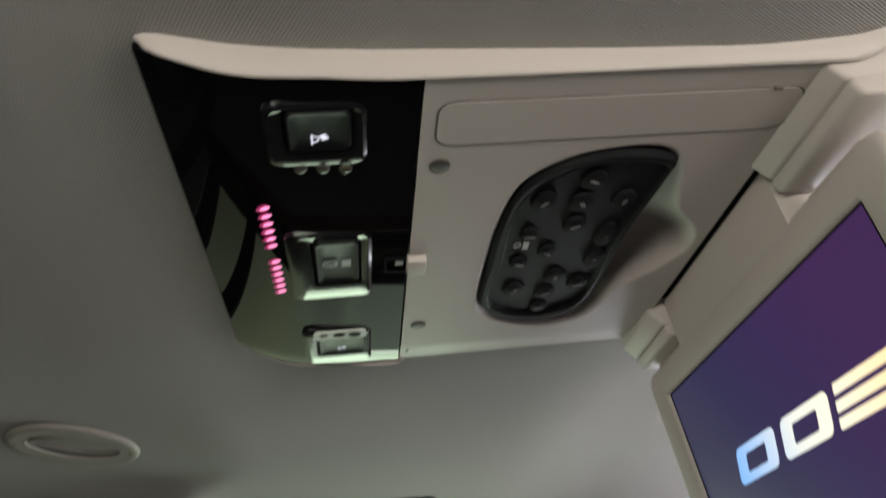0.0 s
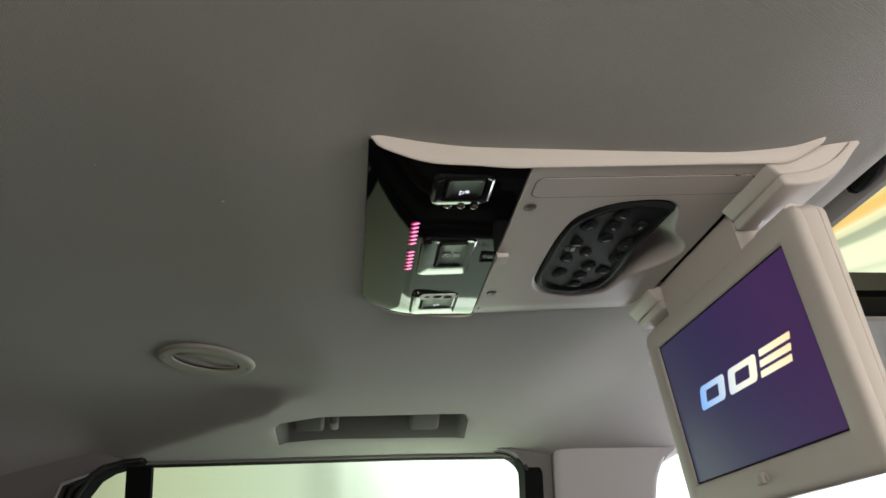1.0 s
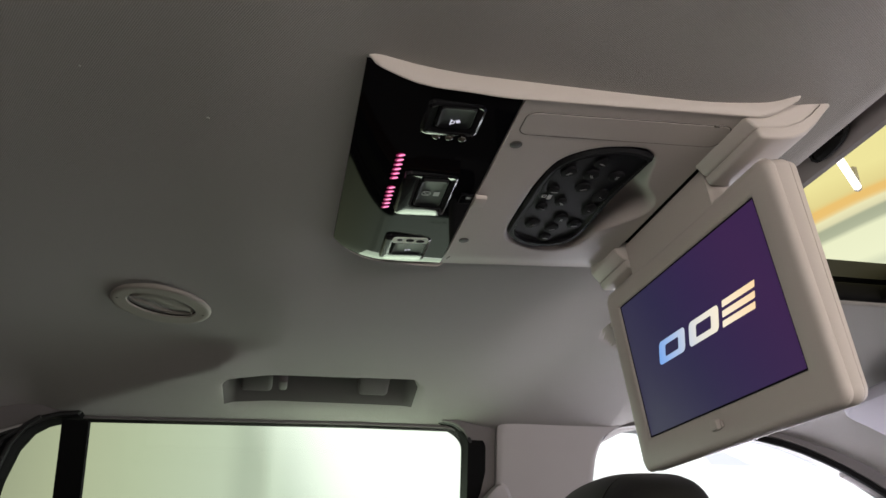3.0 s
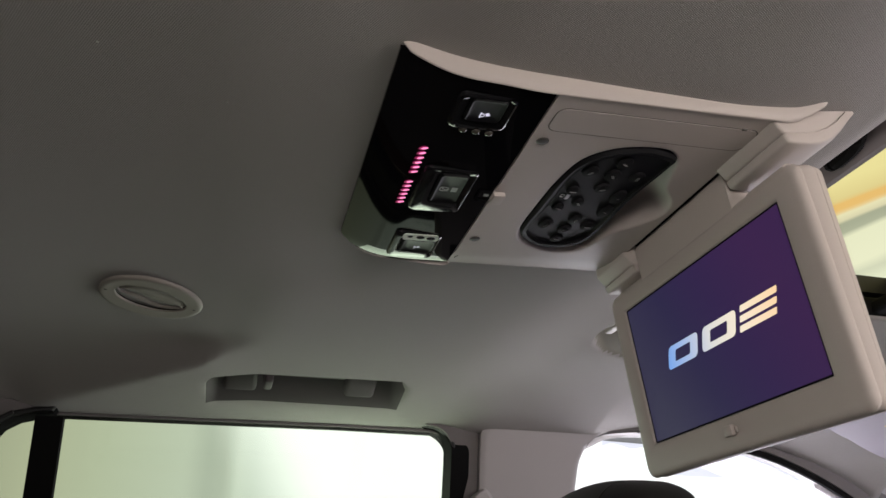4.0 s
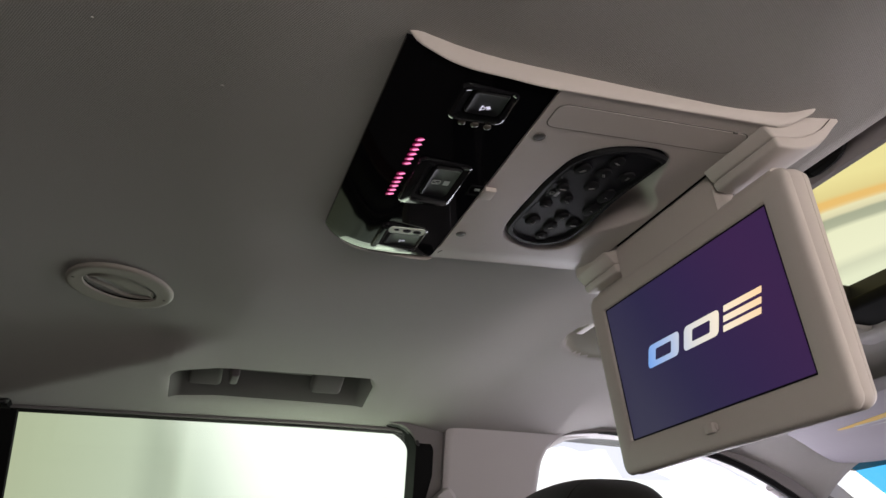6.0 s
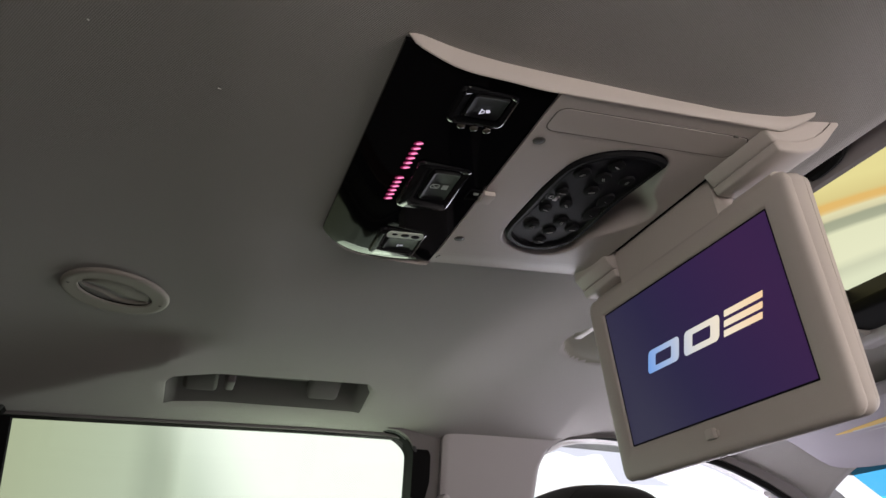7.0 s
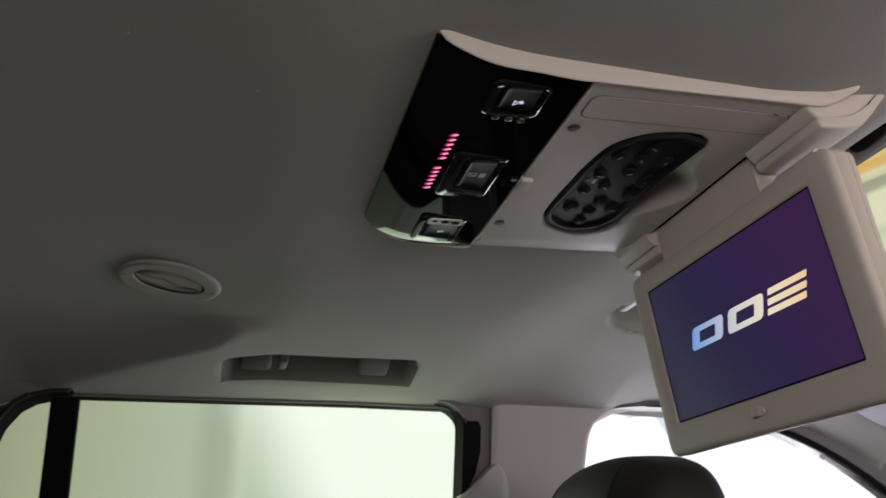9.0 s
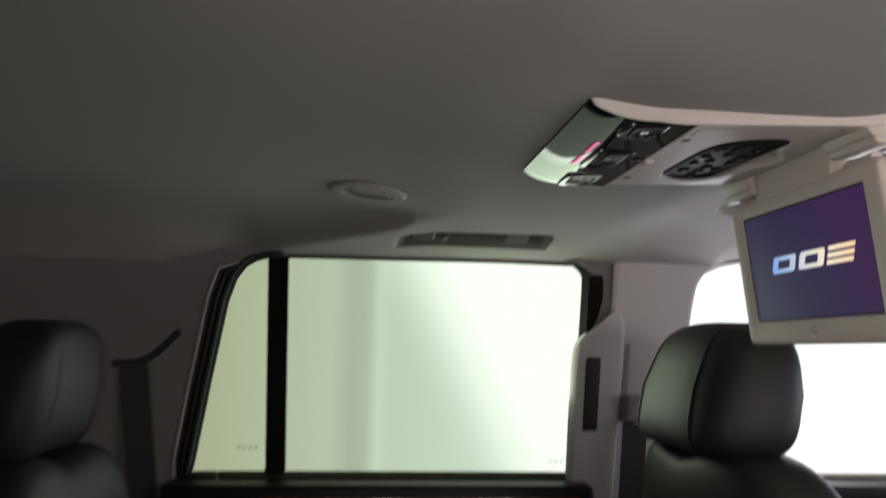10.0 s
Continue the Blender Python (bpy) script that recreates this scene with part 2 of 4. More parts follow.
    return loft(rings, bm=bm)


def super_ball(c, rx, ry, rz, e1=0.5, e2=0.5, nu=36, nv=22, bend=None):
    def pw(v, e):
        return math.copysign(abs(v) ** e, v)

    rings = []
    for i in range(1, nv):
        a = math.pi * (i / nv - 0.5)
        ring = []
        for j in range(nu):
            b = 2 * math.pi * j / nu
            q = Vector((rx * pw(math.cos(a), e1) * pw(math.cos(b), e2), ry * pw(math.cos(a), e1) * pw(math.sin(b), e2), rz * pw(math.sin(a), e1)))
            if bend:
                q = bend(q)
            ring.append(Vector(c) + q)
        rings.append(ring)
    return loft(rings)


def sheet_with_holes(outer, holes, place, thick):
    """A panel over a flat outline with holes through it; place() maps its two coordinates and a depth to the world."""
    bm = bmesh.new()
    loops = []
    for lp in [outer, *holes]:
        vs = [bm.verts.new((p[0], p[1], 0)) for p in lp]
        loops.append(vs)
        for i in range(len(vs)):
            bm.edges.new((vs[i], vs[(i + 1) % len(vs)]))
    bmesh.ops.triangle_fill(bm, edges=bm.edges[:], use_beauty=True, normal=(0, 0, 1))
    front = bm.faces[:]
    back = {v: bm.verts.new((v.co.x, v.co.y, 1)) for v in bm.verts[:]}
    for f in front:
        bm.faces.new([back[v] for v in reversed(f.verts)])
    for vs in loops:
        for i in range(len(vs)):
            a, b = vs[i], vs[(i + 1) % len(vs)]
            bm.faces.new((a, b, back[b], back[a]))
    for v in bm.verts:
        v.co = Vector(place(v.co.x, v.co.y, v.co.z * thick))
    return bm


def step(a, b, x):
    u = min(1.0, max(0.0, (x - a) / (b - a)))
    return u * u * (3 - 2 * u)


# ---- cabin shell ----
# x runs to the car's front, y to its far side, z up; the overhead console hangs about the origin.
def edge_z(x):
    """Height of the headliner's outer edge along the car."""
    marks = [(-2.0, 1.150), (-0.58, 1.154), (-0.46, 1.186), (0.0, 1.190), (0.14, 1.189), (0.20, 1.172), (0.380, 1.171), (0.415, 1.188), (0.46, 1.197), (0.52, 1.198), (0.62, 1.191), (0.72, 1.174), (0.836, 1.131), (0.95, 1.070), (1.10, 0.99)]
    for (a, u), (b, v) in zip(marks, marks[1:]):
        if x <= b:
            return u + (v - u) * (x - a) / (b - a)
    return marks[-1][1]


def roof_z(x, y):
    """The headliner's face: low and flat round the console, with a raised bay behind it and a rise to the sunroof."""
    a = abs(y)
    lip = max(0.41, min(0.690, 0.41 - 0.95 * (x + 0.137)))
    d = max(0.0, -0.112 - x)
    ramp = 0.20 * (d - 0.016 * (1 - math.exp(-d / 0.016)))
    ramp = 0.032 * (1 - math.exp(-ramp / 0.032))
    top = min(0.43, lip - 0.05)
    fall = min(1.0, max(0.0, (a - top) / (lip - top))) ** 2
    mid = 1.2104 + 0.0170 * step(0.105, 0.240, x) + 0.0042 * step(-0.025, -0.080, x) * step(-0.175, -0.100, x) * step(0.26, 0.16, a) - 0.34 * max(0.0, x - 0.52) ** 2
    back = step(-0.12, -0.20, x)
    start = 0.46 - 0.07 * back
    u = min(1.0, max(0.0, (a - start) / (0.70 - start)))
    side = (edge_z(x) - mid) * u ** (1.15 - 0.5 * back + 0.8 * step(0.05, 0.25, x) + 0.8 * step(0.55, 0.85, x))
    return mid + ramp * (1 - fall) + side * (1 - back * (1 - fall))


def glass_y(z):
    return 0.687 + (1.17 - z) * 0.205


HOLE = (0.232, 0.556, -0.36, 0.205)
GRIP = (-0.192, 0.060, 0.516, 0.638)


def grip_depth(x, a):
    """How far the grab handle's recess is pressed into the headliner, at x and the distance a from the middle."""
    a += 0.030 * (min(x, GRIP[1]) - GRIP[0]) if x > GRIP[0] else 0.0
    e = min(step(GRIP[0], GRIP[0] + 0.016, x), step(GRIP[1], GRIP[1] - 0.016, x))
    lip = GRIP[2] + 0.018 * (1 - e) ** 2
    return 0.040 * e * step(lip - 0.001, lip + 0.0045, a) * (1 - step(0.522, GRIP[3], a))


def dish_depth(x, y):
    """How far the rounded hook recess beside the sunroof is pressed into the headliner, and how near its rim is (1 at the rim)."""
    rho = ((x - 0.318) / 0.080) ** 2 + ((y - 0.325) / 0.082) ** 2
    return 0.026 * step(1.03, 0.84, rho) * (1 - 0.85 * step(0.32, 0.405, y)), rho


def axis_steps(marks, gap):
    out = []
    for a, b in zip(marks, marks[1:]):
        n = max(1, math.ceil((b - a) / gap))
        out += [a + (b - a) * i / n for i in range(n)]
    return out + [marks[-1]]


def build_headliner():
    bm = bmesh.new()
    xs = axis_steps([-1.75, GRIP[0]], 0.012)[:-1] + axis_steps([GRIP[0], GRIP[0] + 0.020], 0.002)[:-1] + axis_steps([GRIP[0] + 0.020, GRIP[1] - 0.020], 0.012)[:-1]
    xs += axis_steps([GRIP[1] - 0.020, GRIP[1]], 0.002)[:-1] + axis_steps([GRIP[1], HOLE[0]], 0.012)[:-1] + axis_steps([HOLE[0], 0.404], 0.004)[:-1] + axis_steps([0.404, HOLE[1], 0.90], 0.012)
    lip = (GRIP[2] - 0.010, GRIP[2] + 0.014)
    half = axis_steps([lip[0], lip[1]], 0.001)[:-1] + axis_steps([lip[1], GRIP[3], 0.70], 0.010)
    ys = [-y for y in reversed(half)] + axis_steps([-lip[0], HOLE[2], HOLE[3], 0.240], 0.010)[1:-1] + axis_steps([0.240, 0.412], 0.004)[:-1] + axis_steps([0.412, lip[0]], 0.010)[:-1] + half
    vs = {}

    def vert(i, j):
        if (i, j) not in vs:
            x, a = xs[i], abs(ys[j])
            splay = min(max(0.0, a - GRIP[2]), 0.15) * (0.06 * step(0.08, 0.0, abs(x - GRIP[1])) - 0.01 * step(0.08, 0.0, abs(x - GRIP[0])))
            vs[i, j] = bm.verts.new((x + splay, ys[j], roof_z(x + splay, ys[j]) + grip_depth(x, a) + 0.032 * step(0.010, 0.024, x) * step(0.148, 0.134, x) * step(0.112, 0.098, a) + dish_depth(x, ys[j])[0]))
        return vs[i, j]

    for i in range(len(xs) - 1):
        for j in range(len(ys) - 1):
            cx, cy = (xs[i] + xs[i + 1]) / 2, (ys[j] + ys[j + 1]) / 2
            if HOLE[0] < cx < HOLE[1] and HOLE[2] < cy < HOLE[3]:
                continue
            f = bm.faces.new((vert(i, j), vert(i, j + 1), vert(i + 1, j + 1), vert(i + 1, j)))
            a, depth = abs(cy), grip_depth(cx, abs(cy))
            # faces in the handle recess take the colour that holds its shade
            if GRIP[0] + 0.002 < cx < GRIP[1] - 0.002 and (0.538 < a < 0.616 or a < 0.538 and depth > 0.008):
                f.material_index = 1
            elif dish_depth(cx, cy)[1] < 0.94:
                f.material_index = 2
    ob = part("ceiling", bm, CLOTH)
    ob.data.materials.append(RECESS_SHADED)
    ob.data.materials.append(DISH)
    s = ob.modifiers.new("thickness", "SOLIDIFY")
    up = sum(p.normal.z for p in ob.data.polygons) > 0
    s.thickness, s.offset = 0.012, 1 if up else -1
    # the roof skin above the cloth, with the sunroof's opening through it
    roof = sheet_with_holes([(-1.9, -0.80), (1.10, -0.80), (1.10, 0.80), (-1.9, 0.80)], [[(0.24, -0.37), (0.545, -0.37), (0.545, 0.215), (0.24, 0.215)]],
                            lambda a, b, d: (a, b, 1.262 + 0.02 * step(0.2, 0.0, a) + d - 0.24 * max(0.0, a - 0.55) ** 2), 0.02)
    tagged(part("roof_skin", roof, RUBBER), "dark painted steel roof above the cloth", "roof", kind="structure")
    return tagged(ob, "grey woven cloth headliner with soft rounded sides", "headliner", kind="structure")


build_headliner()
for s in (1, -1):
    strip = tube([(-0.47 + 0.02 * i, s * 0.697, edge_z(-0.47 + 0.02 * i) - 0.0005) for i in range(35)], 0.0032, n=8)
    seal = tube([(-0.385 + 0.02 * i, s * 0.7050, edge_z(-0.385 + 0.02 * i) - 0.0042) for i in range(27)], 0.0026, n=8)
    tagged(part("trim_seal", seal, RUBBER), "thin black rubber seal under the headliner edge", "trim", kind="structure")
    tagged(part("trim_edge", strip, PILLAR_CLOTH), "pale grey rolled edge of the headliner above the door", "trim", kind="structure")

REAR_WINDOW = [(-0.531, 0.803), (-0.502, 0.965), (-0.476, 1.102), (-0.462, 1.143), (-0.446, 1.165), (-0.428, 1.176), (-0.405, 1.182), (-0.384, 1.184), (-0.374, 1.199), (-0.25, 1.201), (-0.05, 1.202), (0.080, 1.202), (0.110, 1.194)] + [(0.127 + 0.034 * math.sin(0.16 * k), 1.157 + 0.034 * math.cos(0.16 * k)) for k in range(10)] + [(0.161, 1.140), (0.160, 0.95), (0.158, 0.803)]
FRONT_WINDOW = [(0.350, 0.803), (0.350, 1.040)] + [(p.x, p.y) for p in smooth_line([(0.350, 1.075), (0.355, 1.118), (0.361, 1.152), (0.377, 1.178), (0.402, 1.192), (0.46, 1.199), (0.53, 1.199), (0.62, 1.191), (0.72, 1.170), (0.836, 1.123), (0.95, 1.055), (1.10, 0.94)], 3)] + [(1.22, 0.803)]
THIRD_WINDOW = [(-1.55, 0.83), (-1.52, 1.08), (-1.45, 1.13), (-1.05, 1.14), (-0.97, 1.12), (-0.94, 1.06), (-0.92, 0.83)]


def build_side(name, side, label):
    def place(a, b, d):
        y = glass_y(b) if b > 0.80 else glass_y(0.80) - 0.02 * step(0.80, 0.76, b)
        return (a, side * (y + d - 0.012), b)

    top = [(1.05, 1.045), (0.92, 1.118), (0.80, 1.160), (0.68, 1.190), (0.55, 1.208), (0.43, 1.214), (0.2, 1.214), (-0.3, 1.214), (-0.8, 1.214), (-1.75, 1.214)]
    outer = [(-1.75, 0.0), (1.45, 0.0), (1.45, 0.62), (1.32, 0.80)] + top
    bm = sheet_with_holes(outer, [REAR_WINDOW, FRONT_WINDOW, THIRD_WINDOW], place, 0.04)
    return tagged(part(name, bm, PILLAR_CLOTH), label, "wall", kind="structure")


build_side("wall_left", 1, "grey trimmed car side with door windows and pillars")
build_side("wall_right", -1, "grey trimmed car side with door windows and pillars")


def build_window(name, loop, side, material, label, splits=()):
    root = empty(name, label, "window")
    root["kind"] = "structure"
    xs = [p[0] for p in loop]

    def clip(lo, hi):
        """The part of the outline between two stations along the car."""
        out = []
        k = len(loop)
        for i in range(k):
            (ax, az), (bx, bz) = loop[i], loop[(i + 1) % k]
            if lo <= ax <= hi:
                out.append((ax, az))
            cuts = [c for c in (lo, hi) if min(ax, bx) < c < max(ax, bx)]
            for c in sorted(cuts, key=lambda c: abs(c - ax)):
                out.append((c, az + (bz - az) * (c - ax) / (bx - ax)))
        return out

    marks = [min(xs), *splits, max(xs)]
    for lo, hi in zip(marks, marks[1:]):
        bm = sheet_with_holes(clip(lo, hi), [], lambda a, b, d: (a, side * (glass_y(b) + 0.012 + d), b), 0.004)
        p = part("pane", bm, material, root, smooth=False)
        p.visible_shadow = material is GLASS_DIMMING
    return root


def build_seals(root, loop, side, wide=False, band=0.014, front=False):
    """Rubber seals and the dark reveal round an opening."""
    dense = []
    for i in range(len(loop)):
        a, b = Vector(loop[i]), Vector(loop[(i + 1) % len(loop)])
        n = max(1, round((b - a).length / 0.02))
        dense += [a + (b - a) * k / n for k in range(n)]
    mid = sum(dense, Vector((0, 0))) / len(dense)

    def ring(grow, off):
        out = []
        for i, p in enumerate(dense):
            t = dense[(i + 1) % len(dense)] - dense[i - 1]
            nrm = Vector((t.y, -t.x)).normalized()
            if nrm.dot(p - mid) < 0:
                nrm = -nrm
            q = p + nrm * (min(grow, 0.003) if wide and (nrm.y > 0.6 or p.x > 0.1) else grow)
            tuck = 0.013 * step(1.160, 1.188, q.y) if wide and p.x > 0.05 else 0.0
            out.append((q.x, side * (glass_y(q.y) + off + tuck), q.y))
        return out

    if front:
        run = [k for k, p in enumerate(dense) if p.x > 0.44 and p.y > 0.88]
        wide_lip = []
        for grow, off in ((-0.002, -0.012), (-0.003, -0.0150), (-0.007, -0.0160), (-0.011, -0.0140), (-0.011, -0.008)):
            slim, full = ring(-0.002, off), ring(grow, off)
            wide_lip.append([Vector(slim[k]).lerp(Vector(full[k]), step(0.44, 0.62, dense[k].x)) for k in run])
        part("rubber_seal", loft(wide_lip, False, False, closed=False), FELT, root, "broad black seal lip")
    else:
        part("rubber_seal", tube(ring(0.002, -0.012), 0.0036, closed=True), RUBBER, root)
        part("seal_band", loft([ring(0.0, -0.0125), ring(0.0, -0.0140), ring(band, -0.0140), ring(band, -0.0110)], False, False), FELT, root, "dull black seal band")
    part("reveal", loft([ring(-0.002, -0.011), ring(-0.002, 0.012), ring(-0.002, 0.030), ring(0.004, 0.030)], False, False), GREY if front else FELT, root)
    if wide:
        n = [k for k, p in enumerate(dense) if p.x < -0.425]
        for nm, grow, r, m, lb in (("inner_seal", 0.0120, 0.0030, RUBBER, ""), ("outer_seal", 0.0205, 0.0026, RUBBER, ""), ("frame_edge", 0.0265, 0.0027, GREY, "pale grey frame edge")):
            full = ring(grow, -0.0155)
            part(nm, tube([full[k] for k in n if dense[k].y > 0.803 or k == n[0]], r, n=10), m, root, lb)


w1 = build_window("window_1", REAR_WINDOW, 1, GLASS_REAR, "tinted rear door window with a black divider bar", (-0.386,))
build_seals(w1, REAR_WINDOW, 1, True, 0.026)
bar = sheet_with_holes([(-0.400, 0.80), (-0.366, 0.80), (-0.371, 1.178), (-0.405, 1.178)], [], lambda a, b, d: (a, glass_y(b) - 0.004 + d, b), 0.014)
part("divider_bar", bar, FELT, w1, "black upright divider bar")
corner = sheet_with_holes([(0.130 + (0.034 + 0.021 * step(0.80, 1.3, 0.80 + 0.0968 * k)) * math.sin(0.80 + 0.0968 * k), 1.154 + (0.032 + 0.005 * step(0.80, 1.2, 0.80 + 0.0968 * k)) * math.cos(0.80 + 0.0968 * k)) for k in range(9)] + [(0.185, 1.120), (0.178, 1.090), (0.168, 1.070), (0.158, 1.060), (0.158, 1.14)] + [(0.127 + 0.032 * math.sin(1.5 - 0.0875 * k), 1.157 + 0.032 * math.cos(1.5 - 0.0875 * k)) for k in range(9)], [], lambda a, b, d: (a, glass_y(b) - 0.020 + 0.013 * step(1.150, 1.176, b) + d, b), 0.02)
part("corner_seal", corner, FELT, w1, "broad black corner seal")
w2 = build_window("window_2", FRONT_WINDOW, 1, GLASS_FRONT, "clear front door window with rounded rear corner")
build_seals(w2, FRONT_WINDOW, 1, front=True)
w3 = build_window("window_3", REAR_WINDOW, -1, GLASS_REAR, "tinted rear door window with a black divider bar", (-0.386,))
build_seals(w3, REAR_WINDOW, -1)
w4 = build_window("window_4", FRONT_WINDOW, -1, GLASS_FRONT, "clear front door window with rounded rear corner")
build_seals(w4, FRONT_WINDOW, -1, front=True)
# these panes are out of view and hold light back from the rear
for k, s in ((5, 1), (6, -1)):
    build_window("window_%d" % k, THIRD_WINDOW, s, GLASS_DIMMING, "unseen dark rear quarter window that dims the rear cabin")

# faint print in the glass corners
for x0, z0, n in ((-0.452, 0.846, 4), (0.110, 0.824, 3)):
    for k in range(n):
        p = sheet_with_holes([(x0 + 0.010 * k, z0), (x0 + 0.010 * k + 0.007, z0), (x0 + 0.010 * k + 0.007, z0 + 0.006), (x0 + 0.010 * k, z0 + 0.006)], [], lambda a, q, d: (a, glass_y(q) + 0.0112 + d, q), 0.0004)
        part("glass_print", p, ETCHED, w1, smooth=False)

# door sills under the windows
for s in (1, -1):
    sill = empty("door_panel", "black door top panel with a brown wood strip", "door panel", "door panels", (0, s * 0.7, 0.7))
    part("top_roll", soft_box(-0.56, 0.17, -0.02 if s > 0 else -0.058, 0.058 if s > 0 else 0.02, 0.06, 0.098, 0.01, 3), SATIN, sill)
    part("wood_strip", soft_box(-0.40, 0.14, -0.03 if s > 0 else 0.022, -0.022 if s > 0 else 0.03, 0.052, 0.080, 0.003, 2), WOOD, sill, "brown wood strip")
    part("lock_pin", tube([(-0.480, s * 0.044, 0.094), (-0.480, s * 0.044, 0.108), (-0.480, s * 0.044, 0.112)], 0.0022, n=8), CHROME, sill, "small chrome lock pin")
    front_sill = empty("front_door_panel", "black front door top panel", "door panel", "door panels", (0, s * 0.7, 0.7))
    part("top_roll", soft_box(0.33, 1.25, -0.02 if s > 0 else -0.058, 0.058 if s > 0 else 0.02, 0.06, 0.10, 0.01, 3), SATIN, front_sill)

# floor, rear and front ends
bm = soft_box(-1.9, 1.5, -0.85, 0.85, -0.06, 0.0, 0)
tagged(part("floor", bm, CARPET), "dark grey carpeted car floor", "floor", kind="structure")
rear = sheet_with_holes([(-0.80, 0.0), (0.80, 0.0), (0.80, 0.8), (0.70, 1.24), (-0.70, 1.24), (-0.80, 0.8)], [[(-0.60, 0.82), (0.60, 0.82), (0.53, 1.12), (-0.53, 1.12)]],
                        lambda a, b, d: (-1.75 - d, a, b), 0.04)
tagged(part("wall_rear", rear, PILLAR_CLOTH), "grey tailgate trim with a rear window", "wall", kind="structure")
# added pane, never in view, that dims what enters by the tailgate opening
tailgate = empty("window_8", "unseen dark tailgate window that dims the rear cabin", "window")
tailgate["kind"] = "structure"
part("pane", sheet_with_holes([(-0.605, 0.815), (0.605, 0.815), (0.535, 1.125), (-0.535, 1.125)], [], lambda a, b, d: (-1.768 - d, a, b), 0.004), GLASS_DIMMING, tailgate, smooth=False)
dash = loft([[(1.02, y, 0.0), (1.02, y, 0.62), (1.06, y, 0.70), (1.16, y, 0.735), (1.60, y, 0.76), (1.60, y, 0.0)] for y in (-0.78, 0.78)])
tagged(part("dashboard", dash, SATIN), "black dashboard below the windscreen", "dashboard", kind="structure")


def screen_place(u, v, d):
    """Windscreen plane: u across the car, v from the header down to the scuttle."""
    return (0.935 + 0.65 * v + d * 0.5, u, 1.194 - 0.43 * v - 0.02 * abs(u) ** 2 + d)


shield = empty("window_7", "raked windscreen with a blue shade band along its top", "window")
shield["kind"] = "structure"
for nm, v0, v1, m, lb in (("shade_band", 0.0, 0.26, GLASS_BAND, "blue tinted band"), ("pane", 0.26, 1.0, GLASS_FRONT, "")):
    pane = loft([[screen_place(-0.672 + 1.344 * i / 12, v0 + (v1 - v0) * j / 3, 0) for i in range(13)] for j in range(4)], False, False, closed=False)
    ob = part(nm, pane, m, shield, lb)
    ob.visible_shadow = False
header = loft([[(0.893, y, 1.182 - 0.055 * y * y), (0.933, y, 1.188 - 0.045 * y * y), (0.985, y, 1.22 - 0.05 * y * y), (0.905, y, 1.23 - 0.05 * y * y)] for y in [-0.75 + 0.125 * i for i in range(13)]])
tagged(part("trim_header", header, GREY), "grey header trim above the windscreen", "trim", kind="structure")
for s in (1, -1):
    pil = tube(smooth_line([(0.82, s * 0.704, 1.166), (0.95, s * 0.720, 1.105), (1.08, s * 0.725, 1.010), (1.24, s * 0.745, 0.89), (1.42, s * 0.765, 0.75)], 5), 0.044, n=16, flat=0.4)
    tagged(part("trim_pillar", pil, GREY), "grey front pillar trim beside the windscreen", "trim", kind="structure")

# ---- outside: a garage bay with self-glowing sheeting ----
tagged(part("ground", soft_box(-400, 400, -400, 400, -0.72, -0.70, 0), CONCRETE, smooth=False), "dark concrete garage floor", "ground", kind="structure")
# fold shading and the dim rear end are painted into these glowing stops
LEFT_SHEET = ramp_glow("glowing_sheeting", (1, 0, 0), [(-3.0, (0.14, 0.135, 0.10)), (-1.6, (0.26, 0.255, 0.19)), (-1.05, (0.46, 0.46, 0.34)), (-0.75, (0.50, 0.52, 0.40)), (-0.36, (0.56, 0.59, 0.50)), (-0.26, (0.47, 0.50, 0.43)), (-0.17, (0.50, 0.53, 0.46)), (-0.12, (0.68, 0.72, 0.64)), (-0.04, (0.62, 0.67, 0.60)),
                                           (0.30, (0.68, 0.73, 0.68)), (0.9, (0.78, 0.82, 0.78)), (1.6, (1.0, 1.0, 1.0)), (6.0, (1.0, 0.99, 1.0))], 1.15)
# the sheet's own glow is painted up to white towards its upper front
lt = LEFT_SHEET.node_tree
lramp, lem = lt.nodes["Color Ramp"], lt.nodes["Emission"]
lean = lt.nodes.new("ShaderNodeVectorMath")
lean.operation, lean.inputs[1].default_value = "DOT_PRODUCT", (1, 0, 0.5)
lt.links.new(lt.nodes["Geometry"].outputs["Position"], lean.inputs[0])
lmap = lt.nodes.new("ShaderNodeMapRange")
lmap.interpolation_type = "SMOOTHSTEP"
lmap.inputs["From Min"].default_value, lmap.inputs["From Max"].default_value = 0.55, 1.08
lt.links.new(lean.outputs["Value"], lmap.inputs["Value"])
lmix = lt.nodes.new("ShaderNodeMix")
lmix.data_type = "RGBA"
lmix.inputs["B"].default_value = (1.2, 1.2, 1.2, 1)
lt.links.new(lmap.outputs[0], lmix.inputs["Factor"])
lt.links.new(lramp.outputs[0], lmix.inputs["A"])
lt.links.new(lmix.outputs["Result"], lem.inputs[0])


def curtain(name, y, x0, x1, material, label):
    xs = [x0 + (x1 - x0) * i / 200 for i in range(201)]
    rings = [[(x, y + 0.03 * math.sin(x * 5) + 0.02 * math.sin(x * 13 + 1), z) for x in xs] for z in (-0.7, 0.6, 2.0, 3.2)]
    return tagged(part(name, loft(rings, False, False, closed=False), material), label, "backdrop", kind="structure")


